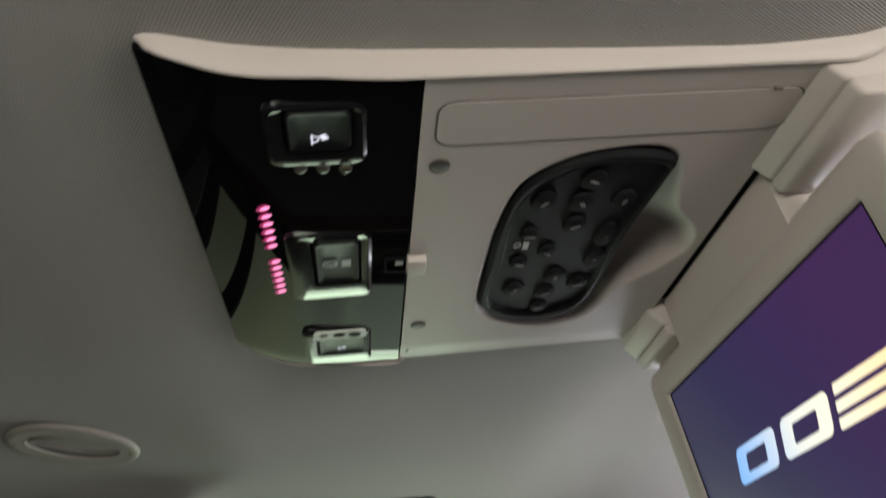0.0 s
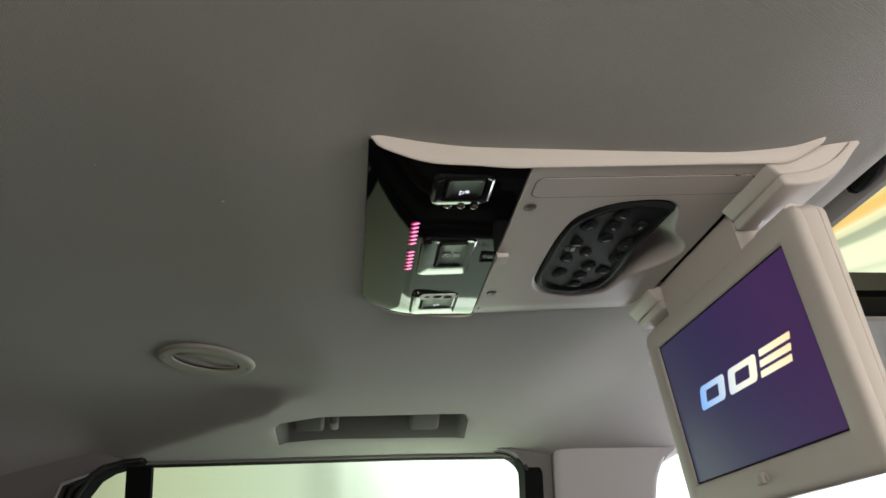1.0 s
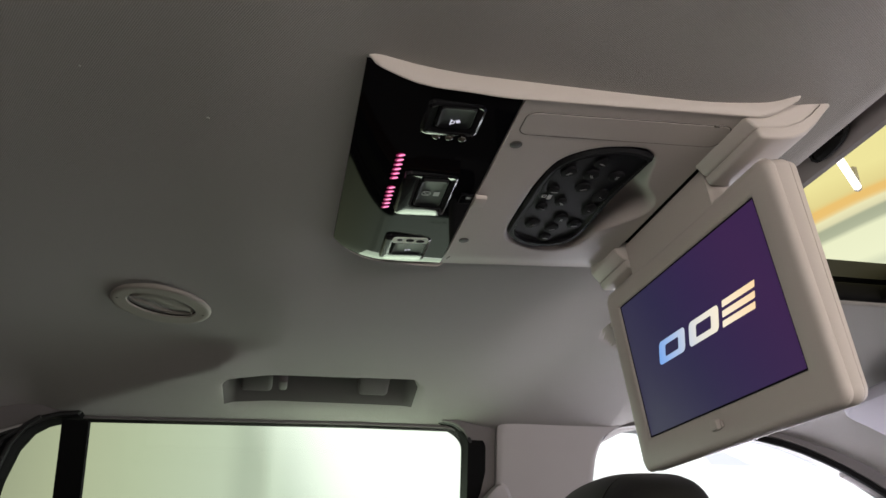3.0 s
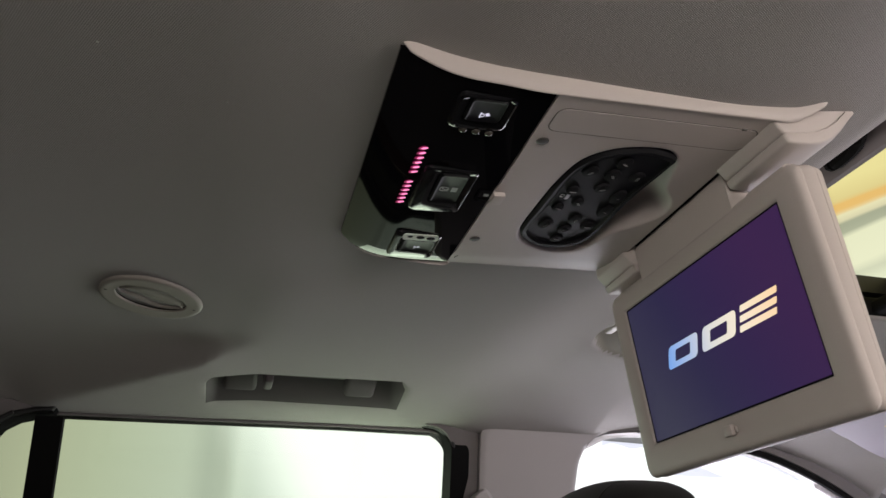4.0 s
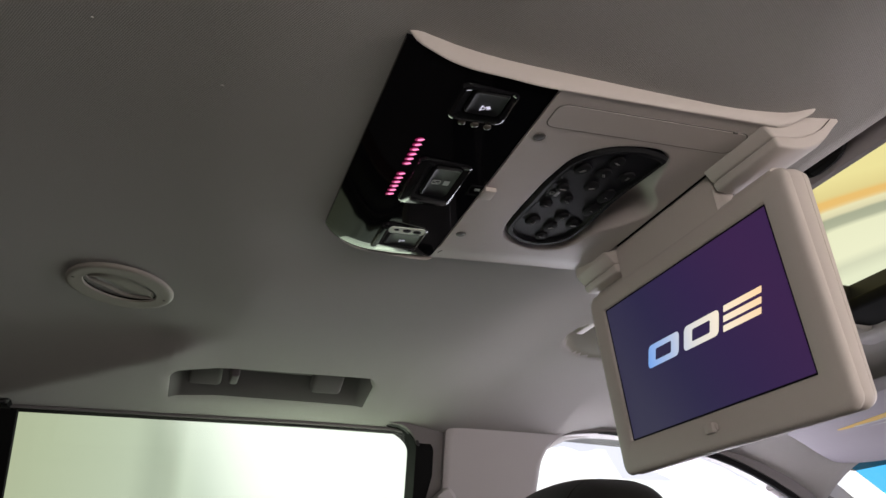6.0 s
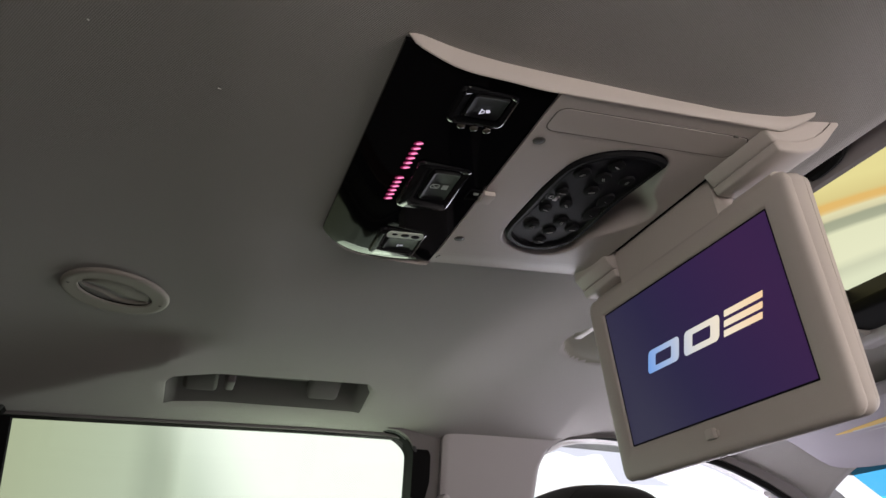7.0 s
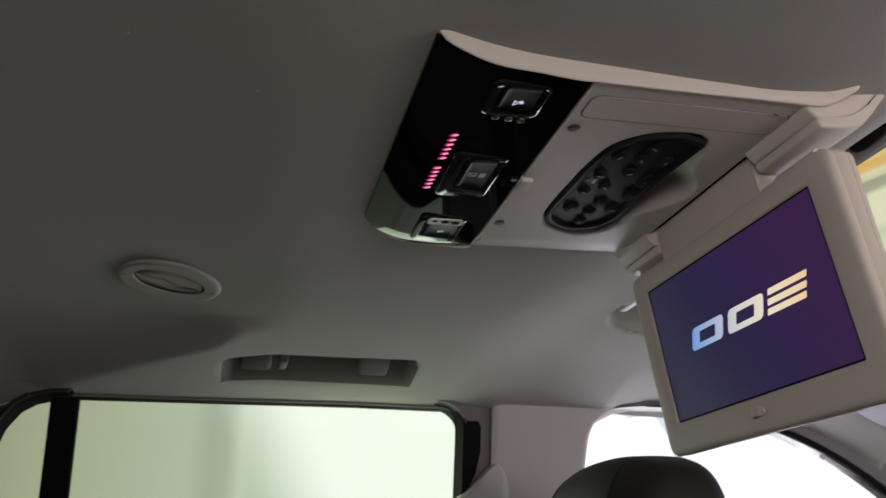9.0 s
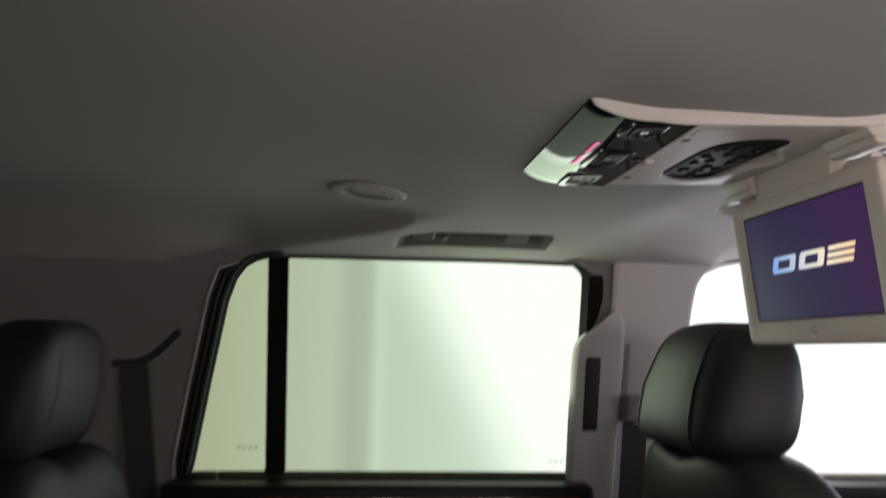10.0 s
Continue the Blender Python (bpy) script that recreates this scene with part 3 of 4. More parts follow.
curtain("backdrop_left", 3.5, -4.0, 6.0, LEFT_SHEET, "pale green self-glowing sheeting beside the car, whiter to the front")
# the valance carries its brightness as emission
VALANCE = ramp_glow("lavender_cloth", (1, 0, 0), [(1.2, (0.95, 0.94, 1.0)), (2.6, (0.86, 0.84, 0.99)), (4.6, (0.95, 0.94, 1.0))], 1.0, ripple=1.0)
rows = [[(x, 3.30 + 0.02 * math.sin(9 * x), z) for x, z in zip([1.70 + 0.05 * i for i in range(60)], [top if top else 1.72 - 0.135 * step(2.00, 2.10, 1.70 + 0.05 * i) + 0.015 * math.sin(14 * i) * step(2.2, 1.8, 1.70 + 0.05 * i) for i in range(60)])] for top in (2.5, None)]
tagged(part("backdrop_valance", loft(rows, False, False, closed=False), VALANCE), "pale lavender glowing cloth valance hanging beside the car", "backdrop", kind="structure")
# out-of-view glowing sheet for fill, dimmer behind to keep the rear headliner dark
RIGHT_SHEET = ramp_glow("warm_fill_sheet", (1, 0, 0), [(-3.0, (0.10, 0.095, 0.085)), (-0.5, (0.22, 0.21, 0.19)), (1.0, (0.6, 0.57, 0.52)), (2.0, (0.9, 0.86, 0.80)), (5.0, (1.0, 0.96, 0.92))], 0.8)
curtain("backdrop_right", -3.5, -4.0, 6.0, RIGHT_SHEET, "warm white glowing fill sheet on the unseen side of the car")
# glowing sheet added to close off the sky ahead of the car
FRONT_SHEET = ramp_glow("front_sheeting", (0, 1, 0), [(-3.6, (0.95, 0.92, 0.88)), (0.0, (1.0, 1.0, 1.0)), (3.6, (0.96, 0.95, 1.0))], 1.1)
rows = [[(6.0 + 0.04 * math.sin(4 * y), y, z) for y in [-3.6 + 0.12 * i for i in range(61)]] for z in (-0.7, 1.2, 3.2)]
tagged(part("backdrop_front", loft(rows, False, False, closed=False), FRONT_SHEET), "bright white glowing sheet added in front of the car", "backdrop", kind="structure")
# the canopy glows; its fold tones are painted between the coloured stripes
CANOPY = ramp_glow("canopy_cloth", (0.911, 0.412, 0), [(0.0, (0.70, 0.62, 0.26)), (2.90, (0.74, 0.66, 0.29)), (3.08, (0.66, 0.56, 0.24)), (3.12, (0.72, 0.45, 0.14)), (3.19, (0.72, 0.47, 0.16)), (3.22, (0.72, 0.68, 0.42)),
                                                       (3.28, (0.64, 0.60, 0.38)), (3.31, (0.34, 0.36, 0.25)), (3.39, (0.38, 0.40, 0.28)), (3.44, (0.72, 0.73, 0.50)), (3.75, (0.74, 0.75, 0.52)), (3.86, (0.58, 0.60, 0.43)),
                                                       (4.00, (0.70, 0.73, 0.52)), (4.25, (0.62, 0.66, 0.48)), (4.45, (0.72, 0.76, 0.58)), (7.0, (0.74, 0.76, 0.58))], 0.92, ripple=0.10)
bm = loft([[(x, y, 2.6 + 0.03 * math.sin(4 * y)) for y in [-3.6 + 7.2 * i / 60 for i in range(61)]] for x in (-4.0, 0, 3, 6.5)], False, False, closed=False)
tagged(part("backdrop_canopy", bm, CANOPY), "yellow and pale green glowing canopy cloth overhead", "backdrop", kind="structure")

# a fluorescent tube under the canopy
tube_lamp = empty("tube_lamp", "lit white fluorescent tube hanging under the canopy cloth", "lamp", at=(2.04, 1.85, 2.5))
part("tube", tube([(-0.122, -0.100, 0.0), (0.0, 0.0, 0.0), (0.122, 0.100, 0.0)], 0.016, n=12), glow("lamp_white", (1.0, 0.97, 0.93), 1.6), tube_lamp, "glowing white tube")
for e in (-1, 1):
    part("holder", soft_box(e * 0.128 - 0.012, e * 0.128 + 0.012, e * 0.105 - 0.012, e * 0.105 + 0.012, -0.015, 0.095, 0.003, 1), CREAM, tube_lamp)

# ---- overhead console ----


def under(x):
    """Height of the control panel's face along the console, in the console's own level frame."""
    return 1.2 if x > 0.003 else 1.202 + 0.065 * (0.003 - x) + 0.0095 * (max(0.0, -0.045 - x) / 0.04) ** 1.6


# the console hangs nose-up by this many degrees
NOSE = -2.58

BEZEL = smooth_loop([(0.1045, -0.0660), (0.0821, -0.0710), (0.0611, -0.0650), (0.0462, -0.0490), (0.0412, -0.0210), (0.0408, 0.015), (0.0410, 0.043), (0.0450, 0.0605), (0.0611, 0.0745), (0.0800, 0.0770),
                     (0.0965, 0.0660), (0.1018, 0.036), (0.1028, -0.018), (0.1058, -0.0550)], 4)
SCOOP = smooth_loop([(0.1000, -0.0715), (0.1100, -0.0590), (0.1152, -0.0410), (0.1210, -0.0256), (0.1330, -0.0110), (0.1385, 0.0030), (0.1372, 0.0160), (0.1275, 0.0320), (0.1140, 0.0470), (0.1095, 0.0650), (0.0995, 0.0825), (0.0775, 0.0870),
                     (0.0545, 0.0775), (0.0430, 0.0655), (0.0385, 0.045), (0.0380, 0.0), (0.0388, -0.022), (0.0440, -0.0515), (0.0600, -0.0680), (0.0820, -0.0738)], 4)


def inside(poly, x, y):
    hit = False
    for i in range(len(poly)):
        a, b = poly[i - 1], poly[i]
        if (a[1] > y) != (b[1] > y) and x < (b[0] - a[0]) * (y - a[1]) / (b[1] - a[1]) + a[0]:
            hit = not hit
    return hit


def reach(poly, x, y):
    best = 1.0
    for i in range(len(poly)):
        a, b = poly[i - 1], poly[i]
        dx, dy = b[0] - a[0], b[1] - a[1]
        u = max(0.0, min(1.0, ((x - a[0]) * dx + (y - a[1]) * dy) / (dx * dx + dy * dy + 1e-12)))
        best = min(best, math.hypot(x - a[0] - u * dx, y - a[1] - u * dy))
    return best


def build_console():
    root = empty("overhead_console", "cream plastic overhead console with black control panel on the headliner", "console")
    root.matrix_basis = pose(0, 0, 1.2, 0, NOSE, 0)
    base = Matrix.Translation((0, 0, -1.2))

    def add(name, bm, material, parent=root, label=""):
        bm.transform(base)
        return part(name, bm, material, parent, label)

    # cream underside with the hand scoop round the remote
    bm = bmesh.new()
    nx, ny = 184, 320
    x0, x1, y0, y1 = 0.0040, 0.1425, -0.1158, 0.1275
    grid = []
    for i in range(nx + 1):
        row = []
        for j in range(ny + 1):
            x, y = x0 + (x1 - x0) * i / nx, y0 + (y1 - y0) * j / ny
            z = 1.200
            if inside(SCOOP, x, y):
                r = reach(SCOOP, x, y)
                d = r - 0.0022 * (1 - math.exp(-r / 0.0022))
                z += (0.78 + 0.22 * step(-0.015, 0.020, y)) * 0.0225 * (1 - math.exp(-d / 0.0085))
            z += 0.0010 * step(0.0995, 0.1012, y) + 0.0035 * step(0.1015, 0.1270, y)
            row.append(bm.verts.new((x, y, z)))
        grid.append(row)
    for i in range(nx):
        for j in range(ny):
            bm.faces.new((grid[i][j], grid[i][j + 1], grid[i + 1][j + 1], grid[i + 1][j]))
    rim = [grid[i][0] for i in range(nx + 1)] + [grid[nx][j] for j in range(1, ny + 1)] + [grid[i][ny] for i in range(nx - 1, -1, -1)] + [grid[0][j] for j in range(ny - 1, 0, -1)]
    up = [bm.verts.new((v.co.x, v.co.y, 1.2225)) for v in rim]
    for i in range(len(rim)):
        j = (i + 1) % len(rim)
        bm.faces.new((rim[i], rim[j], up[j], up[i]))
    add("underside", bm, CREAM)
    # stepped flange on the far edge
    add("flange", loft([[(x, 0.1272, 1.2050), (x, 0.1288, 1.2052), (x, 0.1294, 1.2070), (x, 0.1325, 1.2085), (x, 0.1335, 1.2110), (x, 0.1335, 1.2225), (x, 0.1272, 1.2225)] for x in (0.004, 0.05, 0.138)]), CREAM)

    # rounded side rail that sweeps up into the cloth at both ends
    def rail(side, edge):
        rings = []
        for i in range(73):
            x = -0.0842 + (0.1770 + 0.0842) * i / 72
            flare = 0.003 * step(-0.055, -0.086, x) + 0.0075 * step(0.152, 0.178, x) ** 1.5
            low = (under(x) - 1.2 - 0.002 if x < -0.005 else 0.0) * step(0.003, -0.030, x) + 0.0105 * step(0.148, 0.180, x)
            h = 0.0125 - 0.004 * step(-0.055, -0.086, x) - 0.004 * step(0.155, 0.181, x)
            y0 = edge + flare if side < 0 else edge - 0.019 * (max(0.0, -0.055 - x) / 0.030) ** 2.2 + 0.0035 * step(0.150, 0.178, x)
            thin = 0.34 + 0.22 * step(0.05, 0.14, x) if side < 0 else 0.16
            low += 0.0024 + 0.0090 * step(0.002, 0.016, x) if side > 0 else 0.0
            sect = [(-0.004, 0.0022), (-0.002, 0.0), (0.0, -0.0010), (0.0022, -0.0007), (0.0043, 0.0008), (0.0055, 0.0032), (0.0058, 0.0062), (0.0050, h * 0.8), (0.0036, h), (0.0030, h + 0.008), (-0.004, h + 0.008)]
            over = max(0.0, (-0.0768 - x) / 0.0076, (x - 0.1700) / 0.0072)
            tip = math.sqrt(max(0.05, 1 - over ** 2))
            rings.append([(x, side * (y0 + dy * thin * tip), 1.2 + low + 0.6 * h + (dz - 0.6 * h) * tip) for dy, dz in sect])
        return loft(rings)

    add("side_rail", rail(-1, 0.1152), CREAM, root, "cream rounded side rail with flared ends")
    add("side_rail", rail(1, 0.1285), CREAM, root, "cream rounded side rail with flared ends")

    # black control panel
    bm = bmesh.new()
    rows = []
    nx, ny = 30, 40
    for i in range(nx + 1):
        x = -0.0850 + 0.0880 * i / nx
        near = -0.1158
        far = 0.1205 + 0.0085 * step(0.003, -0.050, x) - 0.020 * (max(0.0, -0.055 - x) / 0.030) ** 2.2
        rows.append([bm.verts.new((x, near + (far - near) * j / ny, under(x) - 0.0012 + 0.002 * step(0.112, 0.135, near + (far - near) * j / ny))) for j in range(ny + 1)])
    for i in range(nx):
        for j in range(ny):
            bm.faces.new((rows[i][j], rows[i][j + 1], rows[i + 1][j + 1], rows[i + 1][j]))
    rim = [rows[i][0] for i in range(nx + 1)] + [rows[nx][j] for j in range(1, ny + 1)] + [rows[i][ny] for i in range(nx - 1, -1, -1)] + [rows[0][j] for j in range(ny - 1, 0, -1)]
    up = [bm.verts.new((v.co.x, v.co.y, v.co.z + 0.0075)) for v in rim]
    for i in range(len(rim)):
        j = (i + 1) % len(rim)
        bm.faces.new((rim[i], rim[j], up[j], up[i]))
    panel = add("control_panel", bm, PIANO, root, "glossy piano-black control panel")

    def bezel(xa, xb, ya, yb, ia, ib, ja, jb, h=0.0042):
        """A raised gloss frame round a button; the second rectangle is its opening."""
        z = under((xa + xb) / 2) - 0.001
        lay = [(xa, xb, ya, yb, 0.005, z + 0.002), (xa + 0.0006, xb - 0.0006, ya + 0.0006, yb - 0.0006, 0.005, z - 0.0012), (xa + 0.0022, xb - 0.0022, ya + 0.0022, yb - 0.0022, 0.004, z - 0.0021),
               (ia - 0.0012, ib + 0.0012, ja - 0.0012, jb + 0.0012, 0.003, z - 0.0012), (ia - 0.0006, ib + 0.0006, ja - 0.0006, jb + 0.0006, 0.0025, z + 0.001)]
        return loft([[(p[0], p[1], zz) for p in round_rect(a, b, c, d, r)] for a, b, c, d, r, zz in lay], False, False)

    def button(ia, ib, ja, jb, dish=0.0):
        z = under((ia + ib) / 2)
        lay = [(0.0, z + 0.002), (0.0, z - 0.0022), (0.0008, z - 0.0034), (0.0030, z - 0.0034 + dish)]
        return loft([[(p[0], p[1], zz) for p in round_rect(ia + s, ib - s, ja + s, jb - s, 0.0025)] for s, zz in lay], False, True)

    def icon(x, y, s, material, parent):
        """A reading lamp mark: an upright bar, a hollow bowl and a tilted patch of rays."""
        z = under(x) - 0.0039
        bm = bmesh.new()
        bowl = [(-2.4, -2.1), (-0.6, -1.7), (0.5, -0.6), (0.4, 0.6), (-0.7, 1.6), (-2.4, 2.3)]
        for a, b in zip(bowl, bowl[1:]):
            n = Vector((b[1] - a[1], a[0] - b[0])).normalized() * 0.42
            loft([[(x + s * p[0], y + s * p[1], zz) for p in (a, b, (b[0] - n.x, b[1] - n.y), (a[0] - n.x, a[1] - n.y))] for zz in (z, z + 0.0003)], bm=bm)
        loft([[(x + s * p[0], y + s * p[1], zz) for p in ((-3.0, -2.9), (-2.2, -2.9), (-2.2, 3.0), (-3.0, 3.0))] for zz in (z, z + 0.0003)], bm=bm)
        for k in range(3):
            dx, dy = 0.55 * k, 1.05 * k
            loft([[(x + s * (p[0] + dx), y + s * (p[1] + dy), zz) for p in ((0.3, -2.0), (2.9, -3.2), (3.2, -2.5), (0.6, -1.3))] for zz in (z, z + 0.0003)], bm=bm)
        return add("lamp_mark", bm, material, parent)

    add("lamp_bezel", bezel(-0.0490, -0.0135, -0.1030, -0.0690, -0.0412, -0.0195, -0.0998, -0.0785), BLACK_CHROME, panel)
    add("lamp_button", button(-0.0412, -0.0195, -0.0998, -0.0785, 0.0008), SATIN, panel)
    icon(-0.0308, -0.0862, 0.00082, BACKLIT, panel)
    for x in (-0.0380, -0.0300, -0.0220):
        add("diode_lens", dome((x, -0.0680, under(x) - 0.0026), 0.0026, 0.0026, 0.0014), LENS, panel, "small warm clear diode lens")
    add("close_bezel", bezel(-0.0490, -0.0115, -0.0225, 0.0370, -0.0370, -0.0180, -0.0160, 0.0210), BLACK_CHROME, panel)
    add("close_button", button(-0.0370, -0.0180, -0.0160, 0.0210, 0.001), SATIN, panel)
    z = under(-0.030) - 0.0030
    bm = tube([(p[0], p[1], z) for p in round_rect(-0.0335, -0.0278, 0.0000, 0.0047, 0.0015)], 0.0003, n=5, closed=True)
    tube([(-0.0325, 0.0012, z), (-0.0300, 0.0034, z), (-0.0282, 0.0022, z)], 0.0003, n=5, bm=bm)
    add("screen_mark", bm, DIM, panel)
    add("print_bars", loft([[(-0.0255 + dx, 0.0000 + dy, zz) for dx, dy in ((0, 0), (0.004, 0), (0.004, 0.0055), (0, 0.0055))] for zz in (z, z + 0.0003)]), DIM, panel)
    add("rear_lamp_bezel", bezel(-0.0485, -0.0115, 0.0730, 0.1180, -0.0405, -0.0155, 0.0830, 0.1045), BLACK_CHROME, panel)
    add("rear_lamp_button", button(-0.0405, -0.0155, 0.0830, 0.1045, 0.0008), SATIN, panel)
    icon(-0.0285, 0.0950, 0.00062, BACKLIT_SOFT, panel)
    for x in (-0.0370, -0.0290, -0.0210):
        add("diode_lens", dome((x, 0.0780, under(x) - 0.0034), 0.0034, 0.0026, 0.0009), SATIN, panel, "small dark diode window")
    # the bezel edge's window reflection is painted as a pale strip
    strip = round_rect(-0.0425, -0.0150, 0.0742, 0.0822, 0.0025)
    zs = under(-0.029)
    add("glint_strip", loft([[(p[0], p[1], zs + dz + 0.10 * (0.0822 - p[1])) for p in strip] for dz in (-0.0040, 0.001)]), BEZEL_GLINT, panel, "pale strip painted as a reflection round the diode windows")
    # infra-red diodes behind the panel
    for y in [-0.0390 + 0.0058 * i for i in range(6)] + [0.0035 + 0.0057 * i for i in range(6)]:
        x = -0.0538
        z = under(x) - 0.0014

        def lens(a, b, lean, zz):
            return [(x + a * math.cos(q), y + b * math.sin(q) - lean * math.cos(q), zz) for q in [k * math.pi / 6 for k in range(12)]]

        # the glow spreading from each core is painted as a dim pink ellipse
        halo = add("pink_diode", loft([lens(0.0036, 0.0021, 0.0013, zz) for zz in (z, z + 0.0004)]), INFRA_HALO, panel, "glowing pink infra-red diode")
        add("diode_core", loft([lens(0.0021, 0.0009, 0.0008, zz) for zz in (z - 0.0003, z + 0.0002)]), INFRA, halo, "bright pink diode core")
    # little slide at the panel's edge
    z = under(0) - 0.001
    add("slide_frame", loft([[(p[0], p[1], zz) for p in round_rect(-0.0070 + s, 0.0030, -0.0005 + s, 0.0130 - s, 0.0015)] for s, zz in ((0, z + 0.001), (0, z - 0.0012), (0.0012, z - 0.0012), (0.0015, z + 0.0005))], False, True), GLOSS, panel)
    add("slide_knob", soft_box(0.0030, 0.0115, -0.0015, 0.0118, 1.1968, 1.2030, 0.0012), CREAM, root, "cream slide knob")
    add("slide_mark", soft_box(-0.0020, 0.0015, 0.0040, 0.0065, z - 0.0010, z + 0.0005, 0.0003, 1), DIM, panel)
    # long cover with a fine joint
    cover = round_rect(0.0095, 0.1400, -0.1025, -0.0800, 0.0060)
    lane = round_rect(0.0088, 0.1407, -0.1032, -0.0793, 0.0066)
    add("joint_line", loft([[(*p, zz) for p in lane] for zz in (1.1998, 1.2006)]), SEAM)
    lid = add("access_cover", prism(cover, 1.1996, 1.2010, 0.0003), CREAM, root, "long flush cream cover")
    for f in lid.data.polygons:
        f.use_smooth = False
    add("cover_notch", soft_box(0.1265, 0.1300, -0.1037, -0.1022, 1.1988, 1.2005, 0.0003, 1), SEAM)
    for y in (-0.068, 0.072):
        bm = tube([(0.012 + 0.0036 * math.cos(a), y + 0.0036 * math.sin(a), 1.1998) for a in [k * math.pi / 10 for k in range(20)]], 0.0004, n=6, closed=True)
        ring = add("screw_collar", bm, SEAM)
        add("screw_head", dome((0.012, y, 1.1999), 0.0036, 0.0036, 0.0009), SCREW, root, "dark recessed screw head")
    # moulded lug line near the far corner
    add("moulded_tick", tube([(0.0085, 0.107, 1.2013), (0.0075, 0.112, 1.2024), (0.0085, 0.1165, 1.2034)], 0.0005, n=5), SEAM)
    # hinge brackets
    upper = [(0.1390, 1.2250), (0.1390, 1.2016), (0.1397, 1.2002), (0.1449, 1.1940), (0.1462, 1.1932), (0.1600, 1.1938), (0.1680, 1.1952), (0.1790, 1.1996), (0.1880, 1.2066), (0.1965, 1.2145), (0.1965, 1.2250)]
    lower = [(0.1464, 1.1926), (0.1456, 1.1916), (0.1470, 1.1882), (0.1477, 1.1873), (0.1492, 1.1866), (0.1610, 1.1866), (0.1700, 1.1880), (0.1810, 1.1924), (0.1900, 1.2004), (0.1975, 1.2085), (0.2030, 1.2138),
             (0.2030, 1.2250), (0.1970, 1.2250), (0.1970, 1.2142), (0.1884, 1.2060), (0.1793, 1.1990), (0.1682, 1.1946), (0.1602, 1.1932)]
    # black block added to give the gap behind the tongue its darkness
    add("hinge_gap_block", soft_box(0.1420, 0.1800, -0.100, 0.1265, 1.2055, 1.2200, 0.001, 1), FELT, root, "black block standing for the dark hinge gap")
    for ya, yb, drop in ((-0.1140, -0.0535, 0.0), (0.0765, 0.1285, 0.0035)):
        for nm, prof in (("hinge_bracket", upper), ("hinge_cap", lower)):
            c = Vector((sum(p[0] for p in prof) / len(prof), sum(p[1] for p in prof) / len(prof)))
            rings = []
            for y, s in ((ya, 0.0022), (ya + 0.0004, 0.0012), (ya + 0.0012, 0.0004), (ya + 0.0024, 0.0), (yb - 0.0020, 0.0), (yb - 0.0008, 0.0005), (yb, 0.0018)):
                ring = []
                for p in prof:
                    d = Vector(p) - c
                    q = c + d * (1 - s / max(d.length, 0.004))
                    ring.append((q.x, y, q.y - drop if q.y < 1.206 else q.y))
                rings.append(ring)
            add(nm, loft(rings), CREAM)
    return root


build_console()


def build_remote():
    root = empty("remote_control", "black remote control with round rubber keys set into the console", "remote control")
    root.matrix_basis = pose(0, 0, 1.2, 0, NOSE, 0)
    base = Matrix.Translation((0, 0, -1.2))

    def add(name, bm, material, parent=root, label=""):
        bm.transform(base)
        return part(name, bm, material, parent, label)

    c = Vector((0.072, 0.004))

    def inset(s):
        out = []
        for p in BEZEL:
            d = Vector((p[0], p[1])) - c
            out.append(c + d * (1 - s / d.length))
        return out

    lay = [(0.0015, 1.2225), (0.0, 1.2050), (0.0002, 1.2010), (0.0022, 1.1988), (0.0052, 1.1990), (0.0062, 1.2004), (0.0072, 1.2012)]
    case = add("case", loft([[(*p, z) for p in inset(s)] for s, z in lay]), REMOTE)
    add("face_line", tube([(*p, 1.1990) for p in inset(0.0054)], 0.00035, n=5, closed=True), SATIN, case)
    keys = [(0.0751, -0.052, 6.0), (0.0741, -0.036, 6.2), (0.0921, -0.036, 6.0), (0.0575, -0.038, 6.4), (0.0751, -0.018, 6.0), (0.0561, -0.012, 5.0), (0.0555, 0.013, 5.0), (0.0671, 0.004, 5.0),
            (0.0761, 0.029, 6.0), (0.0575, 0.040, 6.5), (0.0745, 0.0455, 6.0), (0.0895, 0.038, 6.0), (0.0745, 0.0615, 5.4)]
    z = 1.2012
    for i, (x, y, r) in enumerate(keys):
        k = add("key", prism([(x + r * 0.00088 * math.cos(2 * math.pi * q / 20), y + r * 0.00103 * math.sin(2 * math.pi * q / 20)) for q in range(20)], z - 0.0019, z + 0.0005, 0.0011), KEY, root, "round black rubber key")
        bm = bmesh.new()
        a = 0.6 + 0.5 * i
        for d in (-0.0005, 0.0006):
            tube([(x + d + 0.0018 * math.cos(a), y + 0.0018 * math.sin(a), z - 0.0023), (x + d - 0.0018 * math.cos(a), y - 0.0016 * math.sin(a), z - 0.0023)], 0.00032, n=4, bm=bm)
        add("key_mark", bm, KEY_MARK, k)
    for x, y in ((0.0920, -0.008), (0.0920, 0.013)):
        k = add("rocker_key", prism([(x + 0.0052 * math.cos(2 * math.pi * q / 24), y + 0.0095 * math.sin(2 * math.pi * q / 24)) for q in range(24)], z - 0.0019, z + 0.0005, 0.0014), KEY, root, "long black rubber rocker key")
        add("key_mark", tube([(x - 0.001, y, z - 0.0020), (x + 0.001, y + 0.001, z - 0.0020)], 0.0002, n=4), KEY_MARK, k)
    add("print_ring", tube([(p[0], p[1], 1.2008) for p in round_rect(0.0508, 0.0538, -0.0048, -0.0013, 0.0012)], 0.0003, n=5, closed=True), MARK)
